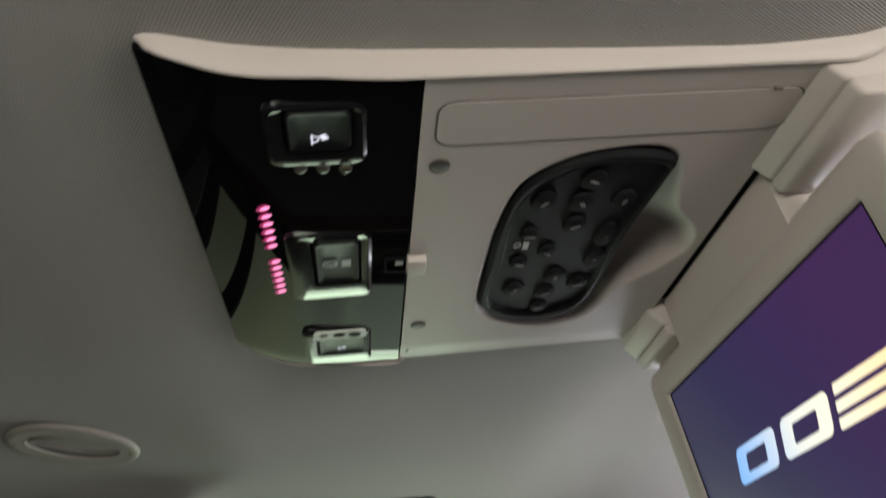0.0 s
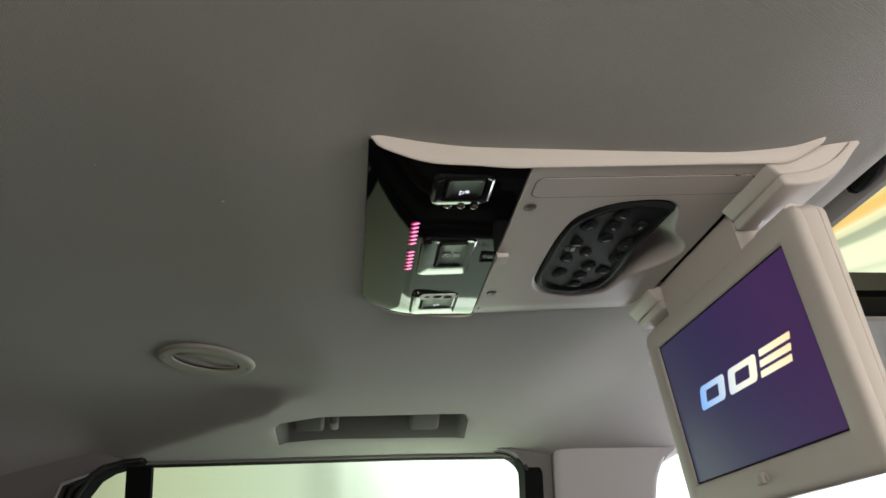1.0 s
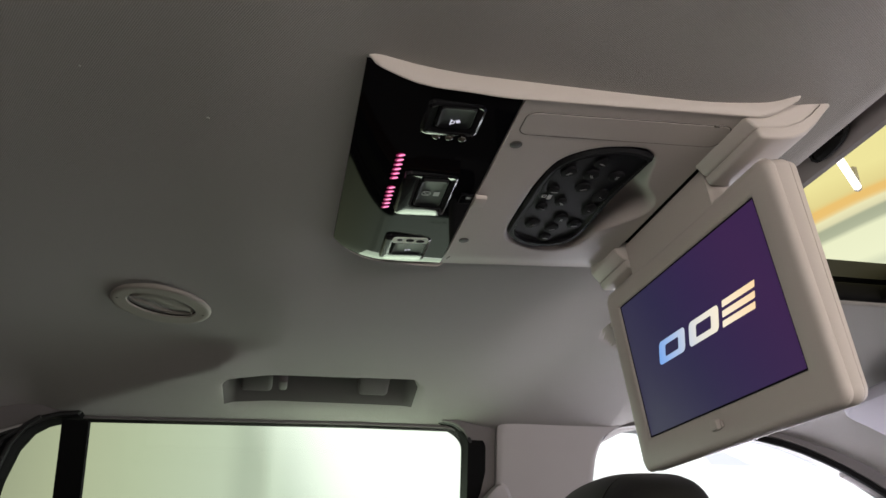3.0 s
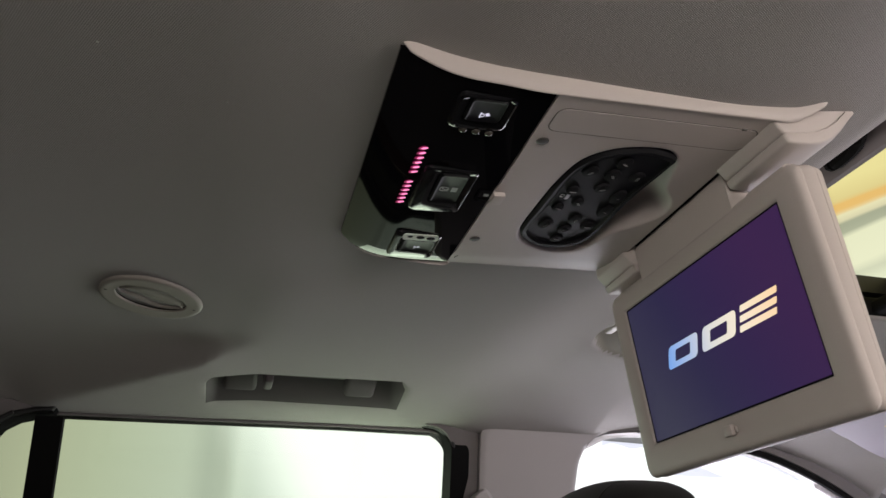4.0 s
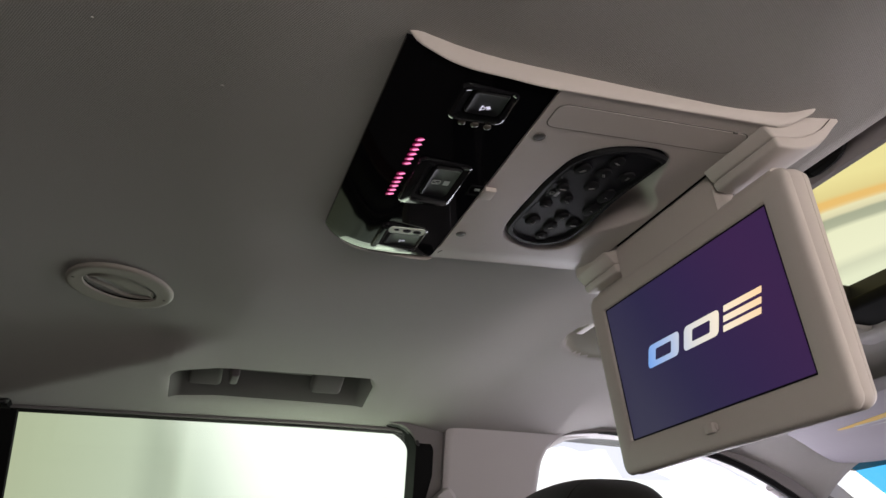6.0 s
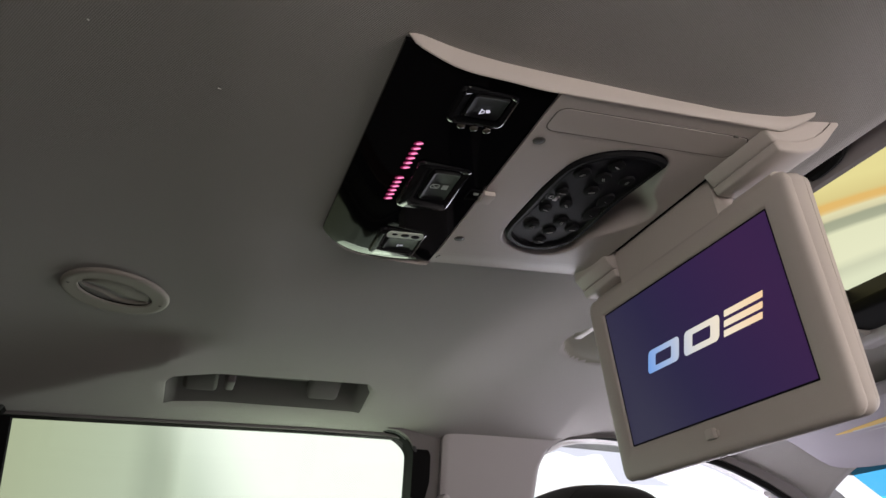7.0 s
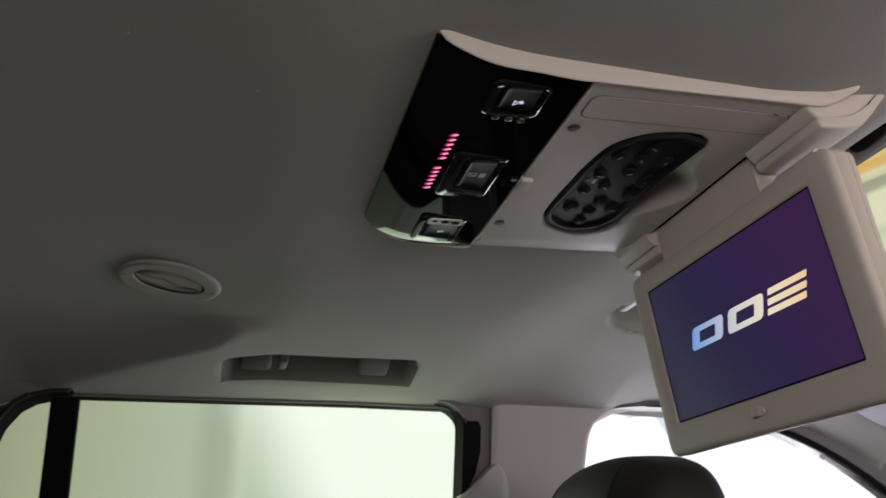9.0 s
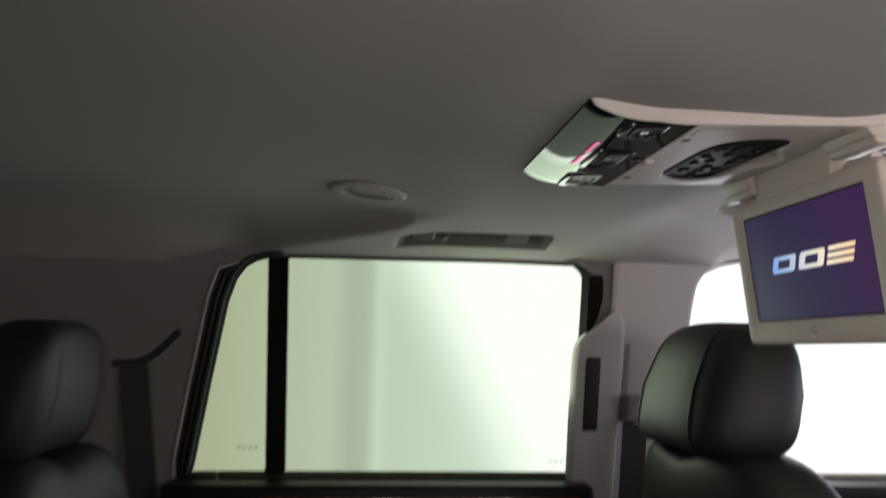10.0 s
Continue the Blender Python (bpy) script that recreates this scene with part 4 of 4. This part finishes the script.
    add("print_bars", loft([[(0.0550 + dx, -0.0050 + dy, zz) for dx, dy in ((0, 0), (0.0026, 0), (0.0026, 0.0060), (0, 0.0060))] for zz in (1.2006, 1.2012)]), MARK)
    return root


build_remote()

# ---- flip-down monitor ----
# Its face lies in a plane that leans with its foot forward; local x across the car to the far side, y up the face, z out of the face to the rear.

def screen_material():
    m = bpy.data.materials.new("lit_screen")
    m.use_nodes = True
    t = m.node_tree
    b = t.nodes["Principled BSDF"]
    b.inputs["Base Color"].default_value = (0.008, 0.008, 0.012, 1)
    b.inputs["Roughness"].default_value = 0.3
    b.inputs["Specular IOR Level"].default_value = 0.08
    co, mp = t.nodes.new("ShaderNodeTexCoord"), t.nodes.new("ShaderNodeMapping")
    mp.inputs["Location"].default_value = (0.5, 0.5, 0)
    mp.inputs["Rotation"].default_value = (0, 0, radians(64))
    mp.inputs["Scale"].default_value = (6.5, 6.5, 0.0)
    t.links.new(co.outputs["Object"], mp.inputs["Vector"])
    sep = t.nodes.new("ShaderNodeSeparateXYZ")
    t.links.new(mp.outputs[0], sep.inputs[0])
    # the backlight and the reflections on the screen share this emission ramp
    cr = t.nodes.new("ShaderNodeValToRGB")
    set_ramp(cr, [(0.0, (0.030, 0.028, 0.058)), (0.35, (0.021, 0.017, 0.052)), (0.65, (0.026, 0.014, 0.056)), (1.0, (0.036, 0.014, 0.058))])
    t.links.new(sep.outputs[1], cr.inputs[0])
    t.links.new(cr.outputs[0], b.inputs["Emission Color"])
    b.inputs["Emission Strength"].default_value = 0.95
    return m


def mark_material():
    """Lit lettering-sized blocks that go from cool blue to warm cream across the screen."""
    m = bpy.data.materials.new("lit_mark")
    m.use_nodes = True
    t = m.node_tree
    b = t.nodes["Principled BSDF"]
    b.inputs["Base Color"].default_value = (0, 0, 0, 1)
    co, sep, mr = t.nodes.new("ShaderNodeTexCoord"), t.nodes.new("ShaderNodeSeparateXYZ"), t.nodes.new("ShaderNodeMapRange")
    mr.inputs["From Min"].default_value, mr.inputs["From Max"].default_value = -0.056, 0.075
    t.links.new(co.outputs["Object"], sep.inputs[0])
    t.links.new(sep.outputs[0], mr.inputs["Value"])
    cr = t.nodes.new("ShaderNodeValToRGB")
    set_ramp(cr, [(0.0, (0.16, 0.33, 0.72)), (0.22, (0.36, 0.46, 0.68)), (0.45, (0.66, 0.64, 0.62)), (0.70, (0.85, 0.74, 0.58)), (1.0, (0.90, 0.62, 0.36))])
    t.links.new(mr.outputs[0], cr.inputs[0])
    t.links.new(cr.outputs[0], b.inputs["Emission Color"])
    b.inputs["Emission Strength"].default_value = 0.9
    return m


def build_monitor():
    root = empty("flip_down_monitor", "cream flip-down roof monitor with a lit dark purple screen", "monitor")
    up = Vector((-0.1263, 0, 0.9920))
    out = Vector((-0.9920, 0, -0.1263))
    across = up.cross(out)
    m = Matrix.Identity(4)
    for i, a in enumerate((across, up, out)):
        m[0][i], m[1][i], m[2][i] = a
    root.matrix_world = Matrix.Translation((0.1600, 0.0115, 1.1100)) @ m

    X, Y0, Y1 = 0.1205, -0.0740, 0.0755
    sx, s0, s1 = 0.0985, -0.0495, 0.0585

    def ring(s, z, r):
        return [(p[0], p[1], z) for p in round_rect(-X + s, X - s, Y0 + s, Y1 - s, max(r - s, 0.002), 6)]

    def hole(g, z):
        return [(p[0], p[1], z) for p in round_rect(-sx - g, sx + g, s0 - g, s1 + g, 0.0012 + g * 0.5, 6)]

    bezel = loft([hole(0.0, -0.0026), hole(0.0, -0.0022), hole(0.0014, -0.0003), hole(0.0020, 0.0), ring(0.0052, 0.0, 0.010), ring(0.0026, -0.0005, 0.010), ring(0.0008, -0.0018, 0.009), ring(0.0, -0.0040, 0.008), ring(0.0003, -0.0058, 0.008), ring(0.0013, -0.0072, 0.008)], False, True)
    part("bezel", bezel, CREAM, root, "cream front bezel")
    back = loft([ring(0.0014, -0.0071, 0.008), ring(0.0010, -0.0082, 0.008), ring(0.0004, -0.0096, 0.008), ring(0.0003, -0.0128, 0.008), ring(0.0008, -0.0136, 0.008), ring(0.0015, -0.0138, 0.008), ring(0.0010, -0.0141, 0.008),
                 ring(0.0018, -0.0168, 0.009), ring(0.0048, -0.0184, 0.010), ring(0.0110, -0.0192, 0.010)])
    for v in back.verts:
        v.co.z *= 1 + 0.30 * step(-0.0070, -0.0165, v.co.z) * (v.co.y - Y0) / (Y1 - Y0)
    part("back_shell", back, CREAM, root, "cream back shell with grooved rim")
    scr = part("screen", loft([[(x, y, z) for x, y in ((-sx - 0.0008, s0 - 0.0008), (sx + 0.0008, s0 - 0.0008), (sx + 0.0008, s1 + 0.0008), (-sx - 0.0008, s1 + 0.0008))] for z in (-0.0019, -0.0030)]), screen_material(), root, "dark purple lit screen", smooth=False)
    part("gasket", loft([hole(0.0003, -0.0020), hole(0.0001, -0.0016), hole(-0.0009, -0.0016), hole(-0.0009, -0.0020)], False, False), FELT, root, "thin black gasket round the screen")
    # tongue that reaches up between the hinge brackets
    tongue = loft([[(p[0], p[1], z) for p in round_rect(-0.0650 + s, 0.0620 - s, 0.066, 0.1015 - s, 0.003, 3)] for s, z in ((0.002, -0.0004), (0.0, -0.003), (0.0, -0.014), (0.003, -0.018))])
    part("hinge_tongue", tongue, CREAM, root)
    for xa, xb in ((0.0690, 0.1060), (-0.1120, -0.0690)):
        bm = tube([(xa, 0.0745, -0.012), (xa + 0.002, 0.0745, -0.012), (xb - 0.002, 0.0745, -0.012), (xb, 0.0745, -0.012)], 0.0065, n=16)
        part("hinge_barrel", bm, CREAM, root)
    latch = part("latch", soft_box(-0.0052, 0.0040, -0.0632, -0.0560, -0.001, 0.0042, 0.0016, 2), CREAM, root, "small cream latch nub")
    part("latch_lip", soft_box(0.0040, 0.0058, -0.0620, -0.0575, -0.001, 0.0018, 0.0006, 1), CREAM, latch)
    # picture on the screen: a mark of two slanted frames and three slanted bars
    zt = -0.0016
    lit = mark_material()

    def slant(x0, x1, y0, y1, r, z):
        return [(p[0] + 0.42 * (p[1] - 0.005), p[1], z) for p in round_rect(x0, x1, y0, y1, r, 4)]

    for x0, x1 in ((-0.0545, -0.0150), (-0.0085, 0.0310)):
        outer, inner = (x0, x1, -0.0032, 0.0128, 0.0035), (x0 + 0.0095, x1 - 0.0095, 0.0008, 0.0088, 0.0012)
        part("mark_frame", loft([slant(*outer, zt), slant(*outer, zt + 0.0002), slant(*inner, zt + 0.0002), slant(*inner, zt), slant(*outer, zt)], False, False), lit, scr, "pale lit slanted frame", smooth=False)
    for y0, x0 in ((-0.0032, 0.0360), (0.0028, 0.0360), (0.0090, 0.0360)):
        part("mark_bar", loft([slant(x0, 0.0735, y0, y0 + 0.0040, 0.0006, z) for z in (zt, zt + 0.0002)]), lit, scr, "warm lit slanted bar", smooth=False)
    return root


build_monitor()

# ---- fittings on the headliner ----


def build_hook():
    root = empty("oval_hook", "cream oval fold-away hook set flush in the headliner", "hook", "headliner hooks")
    a, b = 0.0490, 0.0535

    def oval(s, z, n=48):
        return [((a - s) * math.cos(2 * math.pi * k / n), (b - s) * math.sin(2 * math.pi * k / n), z) for k in range(n)]

    def slot(g, z, n=48):
        out = []
        for k in range(n):
            u = 2 * math.pi * k / n
            out.append(((0.0340 + g) * math.cos(u), (0.0295 + g) * math.sin(u), z))
        return out

    part("ring", loft([oval(0.0, 0.006), oval(0.0, -0.0022), oval(0.0008, -0.0034), oval(0.0026, -0.0042), oval(0.0060, -0.0040), slot(0.0042, -0.0032), slot(0.0012, -0.0034), slot(0.0004, -0.0028), slot(0.0002, -0.0014)], False, False), HOOK, root, "cream oval ring")
    part("well", loft([slot(0.0002, -0.0014), slot(0.0, 0.0), slot(-0.0002, 0.0085)], False), FELT, root, "dark well behind the flap")
    wave = [(-1 + 2 * k / 20) for k in range(21)]
    for nm, y0, y1, dz in (("flap", -0.0272, 0.0025, -0.0010), ("finger_grip", 0.0085, 0.0205, -0.0004)):
        rings = []
        for u in wave:
            w = math.sqrt(max(0.004, 1 - u * u))
            s = (0.0055 * math.sin(3.1 * u) - 0.0020 * u) * w
            ya, yb = y0 * w + s, y1 * w + s * 0.9
            ym = (ya + yb) / 2
            rings.append([(0.0325 * u, ya, 0.0060), (0.0325 * u, ya + 0.0008, 0.0012 + dz), (0.0325 * u, ym, -0.0020 + dz), (0.0325 * u, yb - 0.0008, 0.0006 + dz), (0.0325 * u, yb, 0.0060)])
        part(nm, loft(rings), HOOK, root, "folded cream hook flap")
    for x, y in ((0.0412, -0.0100), (-0.0412, 0.0100)):
        part("pin", dome((x, y, -0.0041), 0.0017, 0.0017, 0.0004, n=8, m=2), SEAM, root)
    return root


for sx, sy, r in ((-0.174, -0.035, 1.0), (-0.244, -0.062, 0.7)):
    speck = prism([(sx + 0.0009 * r * math.cos(q) * (1 + 0.4 * math.sin(3 * q)), sy + 0.0005 * r * math.sin(q)) for q in [k * math.pi / 6 for k in range(12)]], roof_z(sx, sy) - 0.0010, roof_z(sx, sy) + 0.001)
    tagged(part("lint_speck", speck, LINT), "small pale lint speck stuck to the headliner", "lint", "lint specks")


def on_roof(x, y, turn, sink=0.0):
    """A pose flush with the headliner's slope."""
    e = 0.02
    n = Vector(((roof_z(x + e, y) - roof_z(x - e, y)) / (2 * e), (roof_z(x, y + e) - roof_z(x, y - e)) / (2 * e), -1)).normalized()
    q = Vector((0, 0, -1)).rotation_difference(n)
    return Matrix.Translation((x, y, roof_z(x, y) + sink)) @ q.to_matrix().to_4x4() @ Matrix.Rotation(radians(turn), 4, "Z")


hook = build_hook()
hook.matrix_basis = on_roof(-0.2430, 0.3290, 25)

arm = empty("coat_hook", "pale cream coat hook folded into a ceiling recess", "hook", "headliner hooks", (0.2520, 0.300, roof_z(0.252, 0.300)))
part("arm", soft_box(-0.0050, 0.0050, -0.040, 0.034, 0.0030, 0.0090, 0.0025, 3), CREAM, arm)
part("hinge_bar", soft_box(0.0040, 0.0200, -0.030, -0.022, 0.0080, 0.0290, 0.0020, 2), HOOK, arm)


def build_grip(s):
    root = empty("grab_handle", "grey grab handle folded into a headliner recess", "handle", "grab handles", at=(-0.068, s * 0.547, 1.20))
    for xa, xb in ((-0.102, -0.061), (0.052, 0.092)):
        bm = soft_box(xa, xb, min(s * -0.034, s * 0.034), max(s * -0.034, s * 0.034), 0.0, 0.020, 0.006, 4)
        bm.transform(Matrix.Translation((0, 0, 0.0135)) @ Matrix.Rotation(-s * radians(23), 4, "X"))
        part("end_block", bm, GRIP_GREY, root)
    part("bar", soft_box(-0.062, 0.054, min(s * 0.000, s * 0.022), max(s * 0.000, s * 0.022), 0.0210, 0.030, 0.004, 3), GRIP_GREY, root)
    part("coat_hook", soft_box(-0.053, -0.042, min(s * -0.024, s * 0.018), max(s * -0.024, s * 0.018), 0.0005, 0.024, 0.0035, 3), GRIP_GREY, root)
    return root


build_grip(1)
build_grip(-1)

# ---- sunroof ----
sun = empty("sunroof", "open sunroof with grey padded lip and black frame", "sunroof", at=(0.365, -0.08, 1.23))


def sun_part(name, bm, material, label=""):
    bm.transform(Matrix.Translation((-0.365, 0.08, -1.23)))
    return part(name, bm, material, sun, label)


ox, oy = (HOLE[0], HOLE[1]), (HOLE[2], HOLE[3])
# a shallow trough along the rear edge, then the lip
prof = [(0.2300, 1.2292), (0.2330, 1.2284), (0.2350, 1.2330), (0.2395, 1.2385), (0.2450, 1.2375), (0.2490, 1.2310), (0.2520, 1.2270), (0.2560, 1.2262), (0.2590, 1.2290), (0.2590, 1.2420), (0.2300, 1.2420)]
sun_part("rear_lip", loft([[(x, y, z) for x, z in prof] for y in [oy[0] + (oy[1] - oy[0]) * i / 8 for i in range(9)]]), TRIM_GREY, "dusky plastic lip with a trough")
# black tubes stand in for the darkness of the trough's slots
for y in (-0.062, 0.045):
    sun_part("clip", tube(smooth_line([(0.236, y - 0.020, 1.235), (0.240, y - 0.010, 1.2315), (0.243, y + 0.010, 1.2315), (0.246, y + 0.020, 1.235)], 4), 0.0055, n=8), FELT)
sun_part("side_frame", soft_box(0.236, 0.556, 0.198, 0.238, 1.230, 1.250, 0.006, 3), FELT, "black side frame")
sun_part("side_frame", soft_box(0.236, 0.556, -0.395, -0.355, 1.230, 1.266, 0.006, 3), GLOSS, "black side frame")
sun_part("front_frame", soft_box(0.494, 0.557, -0.36, 0.205, 1.230, 1.2445, 0.005, 3), FELT, "black front frame")
sun_part("padded_lip", soft_box(0.554, 0.585, -0.36, 0.24, 1.219, 1.242, 0.008, 3), GREY, "grey padded lip")

# ---- sun visors ----


def build_visor(s):
    root = empty("sun_visor", "grey folded sun visor with a yellow-topped warning label", "visor", "sun visors", at=(0.775, s * 0.365, 1.181))
    loop = smooth_loop([(-0.155, -0.20), (-0.150, 0.02), (-0.125, 0.115), (-0.045, 0.170), (0.050, 0.228), (0.095, 0.248), (0.130, 0.232), (0.152, 0.190), (0.162, 0.10), (0.162, -0.10), (0.150, -0.21), (0.0, -0.225), (-0.12, -0.22)], 4)

    def warp(x, y, d):
        return (x, s * y, d - 0.05 * x - 0.03 * max(0.0, y - 0.1))

    rings = []
    for g, d in ((0.012, -0.011), (0.004, -0.0095), (0.0, -0.005), (0.0, 0.003), (0.006, 0.007)):
        rings.append([warp(p[0] * (1 - g / 0.18), p[1] * (1 - g / 0.22), d) for p in loop])
    part("body", loft(rings), VISOR, root, "soft grey vinyl visor body")
    lab = [(-0.068, -0.050), (0.004, -0.050), (0.012, 0.118), (-0.050, 0.084)]
    part("warning_label", loft([[warp(x, y, d) for x, y in lab] for d in (-0.0122, -0.010)]), PAPER, root, "pale warning label", smooth=False)
    part("label_band", loft([[warp(x, y, d) for x, y in ((-0.083, -0.050), (-0.068, -0.050), (-0.050, 0.085), (-0.064, 0.076))] for d in (-0.0124, -0.010)]), YELLOW, root, "yellow label band", smooth=False)
    for k in range(4):
        part("print_bar", loft([[warp(x, y, d) for x, y in ((-0.060 + 0.016 * k, -0.045), (-0.055 + 0.016 * k, -0.045), (-0.055 + 0.016 * k, 0.050), (-0.060 + 0.016 * k, 0.050))] for d in (-0.0126, -0.010)]), MARK, root, smooth=False)
    return root


build_visor(1)
build_visor(-1)

# ---- pillar trim and belts ----


def pillar_y(z, d=0.0):
    return glass_y(z) - 0.012 - d


def build_pillar_trim(s):
    root = empty("pillar_cover", "light grey moulded centre pillar cover with a dark belt slot", "pillar trim", "pillar covers")

    def block(x0, x1, z0, z1, d, r, name, m, label="", parent=root, outline=None):
        loop = outline or round_rect(x0, x1, z0, z1, r, 5)
        rings = []
        for inset, dd in ((0.0, -0.006), (0.0, d * 0.7), (0.004, d * 0.95), (0.010, d)):
            ring = []
            cx, cz = (x0 + x1) / 2, (z0 + z1) / 2
            for x, z in loop:
                q = (x + (cx - x) * inset / ((x1 - x0) / 2), z + (cz - z) * inset / ((z1 - z0) / 2))
                ring.append((q[0], s * pillar_y(q[1], dd), q[1]))
            rings.append(ring)
        return part(name, loft(rings, False, True), m, parent, label)

    block(0.202, 0.350, 0.70, 1.206, 0.011, 0.016, "upper_panel", GREY, "", root,
          [(0.202, 0.70), (0.348, 0.70), (0.348, 1.06), (0.352, 1.11), (0.358, 1.150), (0.373, 1.176), (0.396, 1.191), (0.396, 1.206), (0.222, 1.206), (0.208, 1.196), (0.202, 1.180)])
    low = block(0.140, 0.215, 0.66, 1.060, 0.024, 0.018, "slot_housing", GREY, "moulded slot housing", root,
                smooth_line([(0.226, 1.075), (0.219, 1.094), (0.208, 1.104), (0.194, 1.096), (0.172, 1.072), (0.148, 1.052), (0.139, 1.025), (0.137, 0.95), (0.138, 0.80), (0.140, 0.66)], 4) + [Vector((0.215, 0.66)), Vector((0.222, 0.80)), Vector((0.226, 1.00))])
    block(0.153, 0.186, 0.885, 1.022, 0.0272, 0.006, "belt_slot", RUBBER, "dark upright slot", low)
    block(0.232, 0.300, 0.93, 1.045, 0.020, 0.006, "adjuster_plate", GREY, "flat belt adjuster plate")
    g = block(0.228, 0.262, 0.905, 0.955, 0.045, 0.006, "belt_guide", TRIM_GREY, "grey belt guide")
    part("guide_clip", soft_box(0.236, 0.256, min(s * pillar_y(0.9, 0.055), s * pillar_y(0.9, 0.035)), max(s * pillar_y(0.9, 0.055), s * pillar_y(0.9, 0.035)), 0.898, 0.908, 0.003, 2), CHROME, g, "chrome clip")
    b = loft([[(0.243 + dx, s * (pillar_y(z, 0.05) + dy), z) for dx, dy in ((-0.022, -0.001), (0.022, -0.001), (0.022, 0.001), (-0.022, 0.001))] for z in (0.91, 0.8, 0.6, 0.3)])
    tagged(part("seat_belt", b, BELT), "black seat belt hanging from the pillar guide", "seat belt", "seat belts")


build_pillar_trim(1)
build_pillar_trim(-1)
for s in (1, -1):
    slit = empty("belt_slit", "dark curved belt slit in the rear side trim", "belt slit", "belt slits")
    path = smooth_line([(-0.655, s * pillar_y(0.993, 0.002), 0.993), (-0.615, s * pillar_y(0.998, 0.002), 0.996), (-0.585, s * pillar_y(1.01, 0.002), 1.012), (-0.548, s * pillar_y(1.047, 0.002), 1.049)], 5)
    part("slit_lip", tube(path, 0.006, n=8, flat=0.8), RUBBER, slit)
    b = loft([[(x0 + dx, s * (pillar_y(z, 0.006 + 0.10 * (0.99 - z)) + dy), z) for dx, dy in ((-0.024, -0.001), (0.024, -0.001), (0.024, 0.001), (-0.024, 0.001))] for x0, z in ((-0.622, 0.994), (-0.617, 0.95), (-0.600, 0.80), (-0.585, 0.60))])
    tagged(part("rear_seat_belt", b, BELT), "dark seat belt running out of the trim slit", "seat belt", "seat belts")

# ---- seats ----


def build_seat(name, label, x, y, zt, depth, width, lean, square=0.55):
    root = empty(name, label, "seat", "car seats", at=(x, y, 0))
    hz = 0.088

    def bend(q):
        # narrower towards the top, broad at the foot, with the rear face leaning
        k = 1 - 0.16 * max(0.0, q.z / hz) ** 1.5 + 0.03 * max(0.0, -q.z / hz)
        return Vector((q.x * (1 - 0.26 * max(0.0, q.z / hz)) + 0.20 * q.z, q.y * k, q.z - 0.010 * (q.y / (width / 2)) ** 2))

    rest = part("headrest", super_ball((0, 0, zt - hz), depth / 2, width / 2, hz, 0.42, square, 44, 26, bend), LEATHER, root, "black leather headrest with a stitched seam")
    for k in (-1, 1):
        ring = []
        for i in range(48):
            a = 2 * math.pi * i / 48
            q = Vector((depth / 2 * math.copysign(abs(math.cos(a)) ** 0.55, math.cos(a)), k * width * 0.30, hz * math.copysign(abs(math.sin(a)) ** 0.42, math.sin(a))))
            q = bend(Vector((q.x * 0.968, q.y, q.z * 0.972)))
            ring.append(Vector((0, 0, zt - hz)) + q)
        part("seam", tube(ring, 0.0016, n=5, closed=True), SATIN, rest)
    for k in (-1, 1):
        part("post", tube([(-0.012, 0.020 + k * 0.045, zt - 2 * hz - 0.045), (-0.012, 0.020 + k * 0.045, zt - 1.9 * hz)], 0.006, n=10), CHROME, root, "chrome headrest post")
        part("post_collar", tube([(-0.012, 0.020 + k * 0.045, zt - 2 * hz - 0.028), (-0.012, 0.020 + k * 0.045, zt - 2 * hz - 0.012)], 0.010, n=12), SATIN, root)
    bz = zt - 2 * hz + 0.012

    def back_bend(q):
        return Vector((q.x + math.tan(lean) * -1 * (0.30 - q.z) + 0.02 * (q.y / 0.24) ** 2, q.y * (1 - 0.12 * step(0.1, 0.31, q.z)), q.z - (0.018 * (q.y / 0.24) ** 2 + 0.024 * math.exp(-((q.y - 0.02) / 0.07) ** 2)) * step(0.0, 0.3, q.z)))

    part("backrest", super_ball((0, 0, bz - 0.31), 0.075, 0.245, 0.31, 0.35, 0.5, 40, 26, back_bend), LEATHER, root, "black leather backrest")
    part("cushion", super_ball((0.22, 0, 0.30), 0.27, 0.25, 0.09, 0.4, 0.4, 32, 16), LEATHER, root)
    part("base", soft_box(-0.02, 0.42, -0.20, 0.20, 0.0, 0.24, 0.02, 2), SATIN, root)
    return root


front = build_seat("front_seat", "black leather front seat with a rounded headrest", 0.258, 0.40, 1.073, 0.150, 0.285, radians(-8))
rear_l = build_seat("second_row_seat", "black leather rear seat with a rounded headrest", -0.675, 0.43, 1.055, 0.125, 0.27, radians(-8), 0.42)
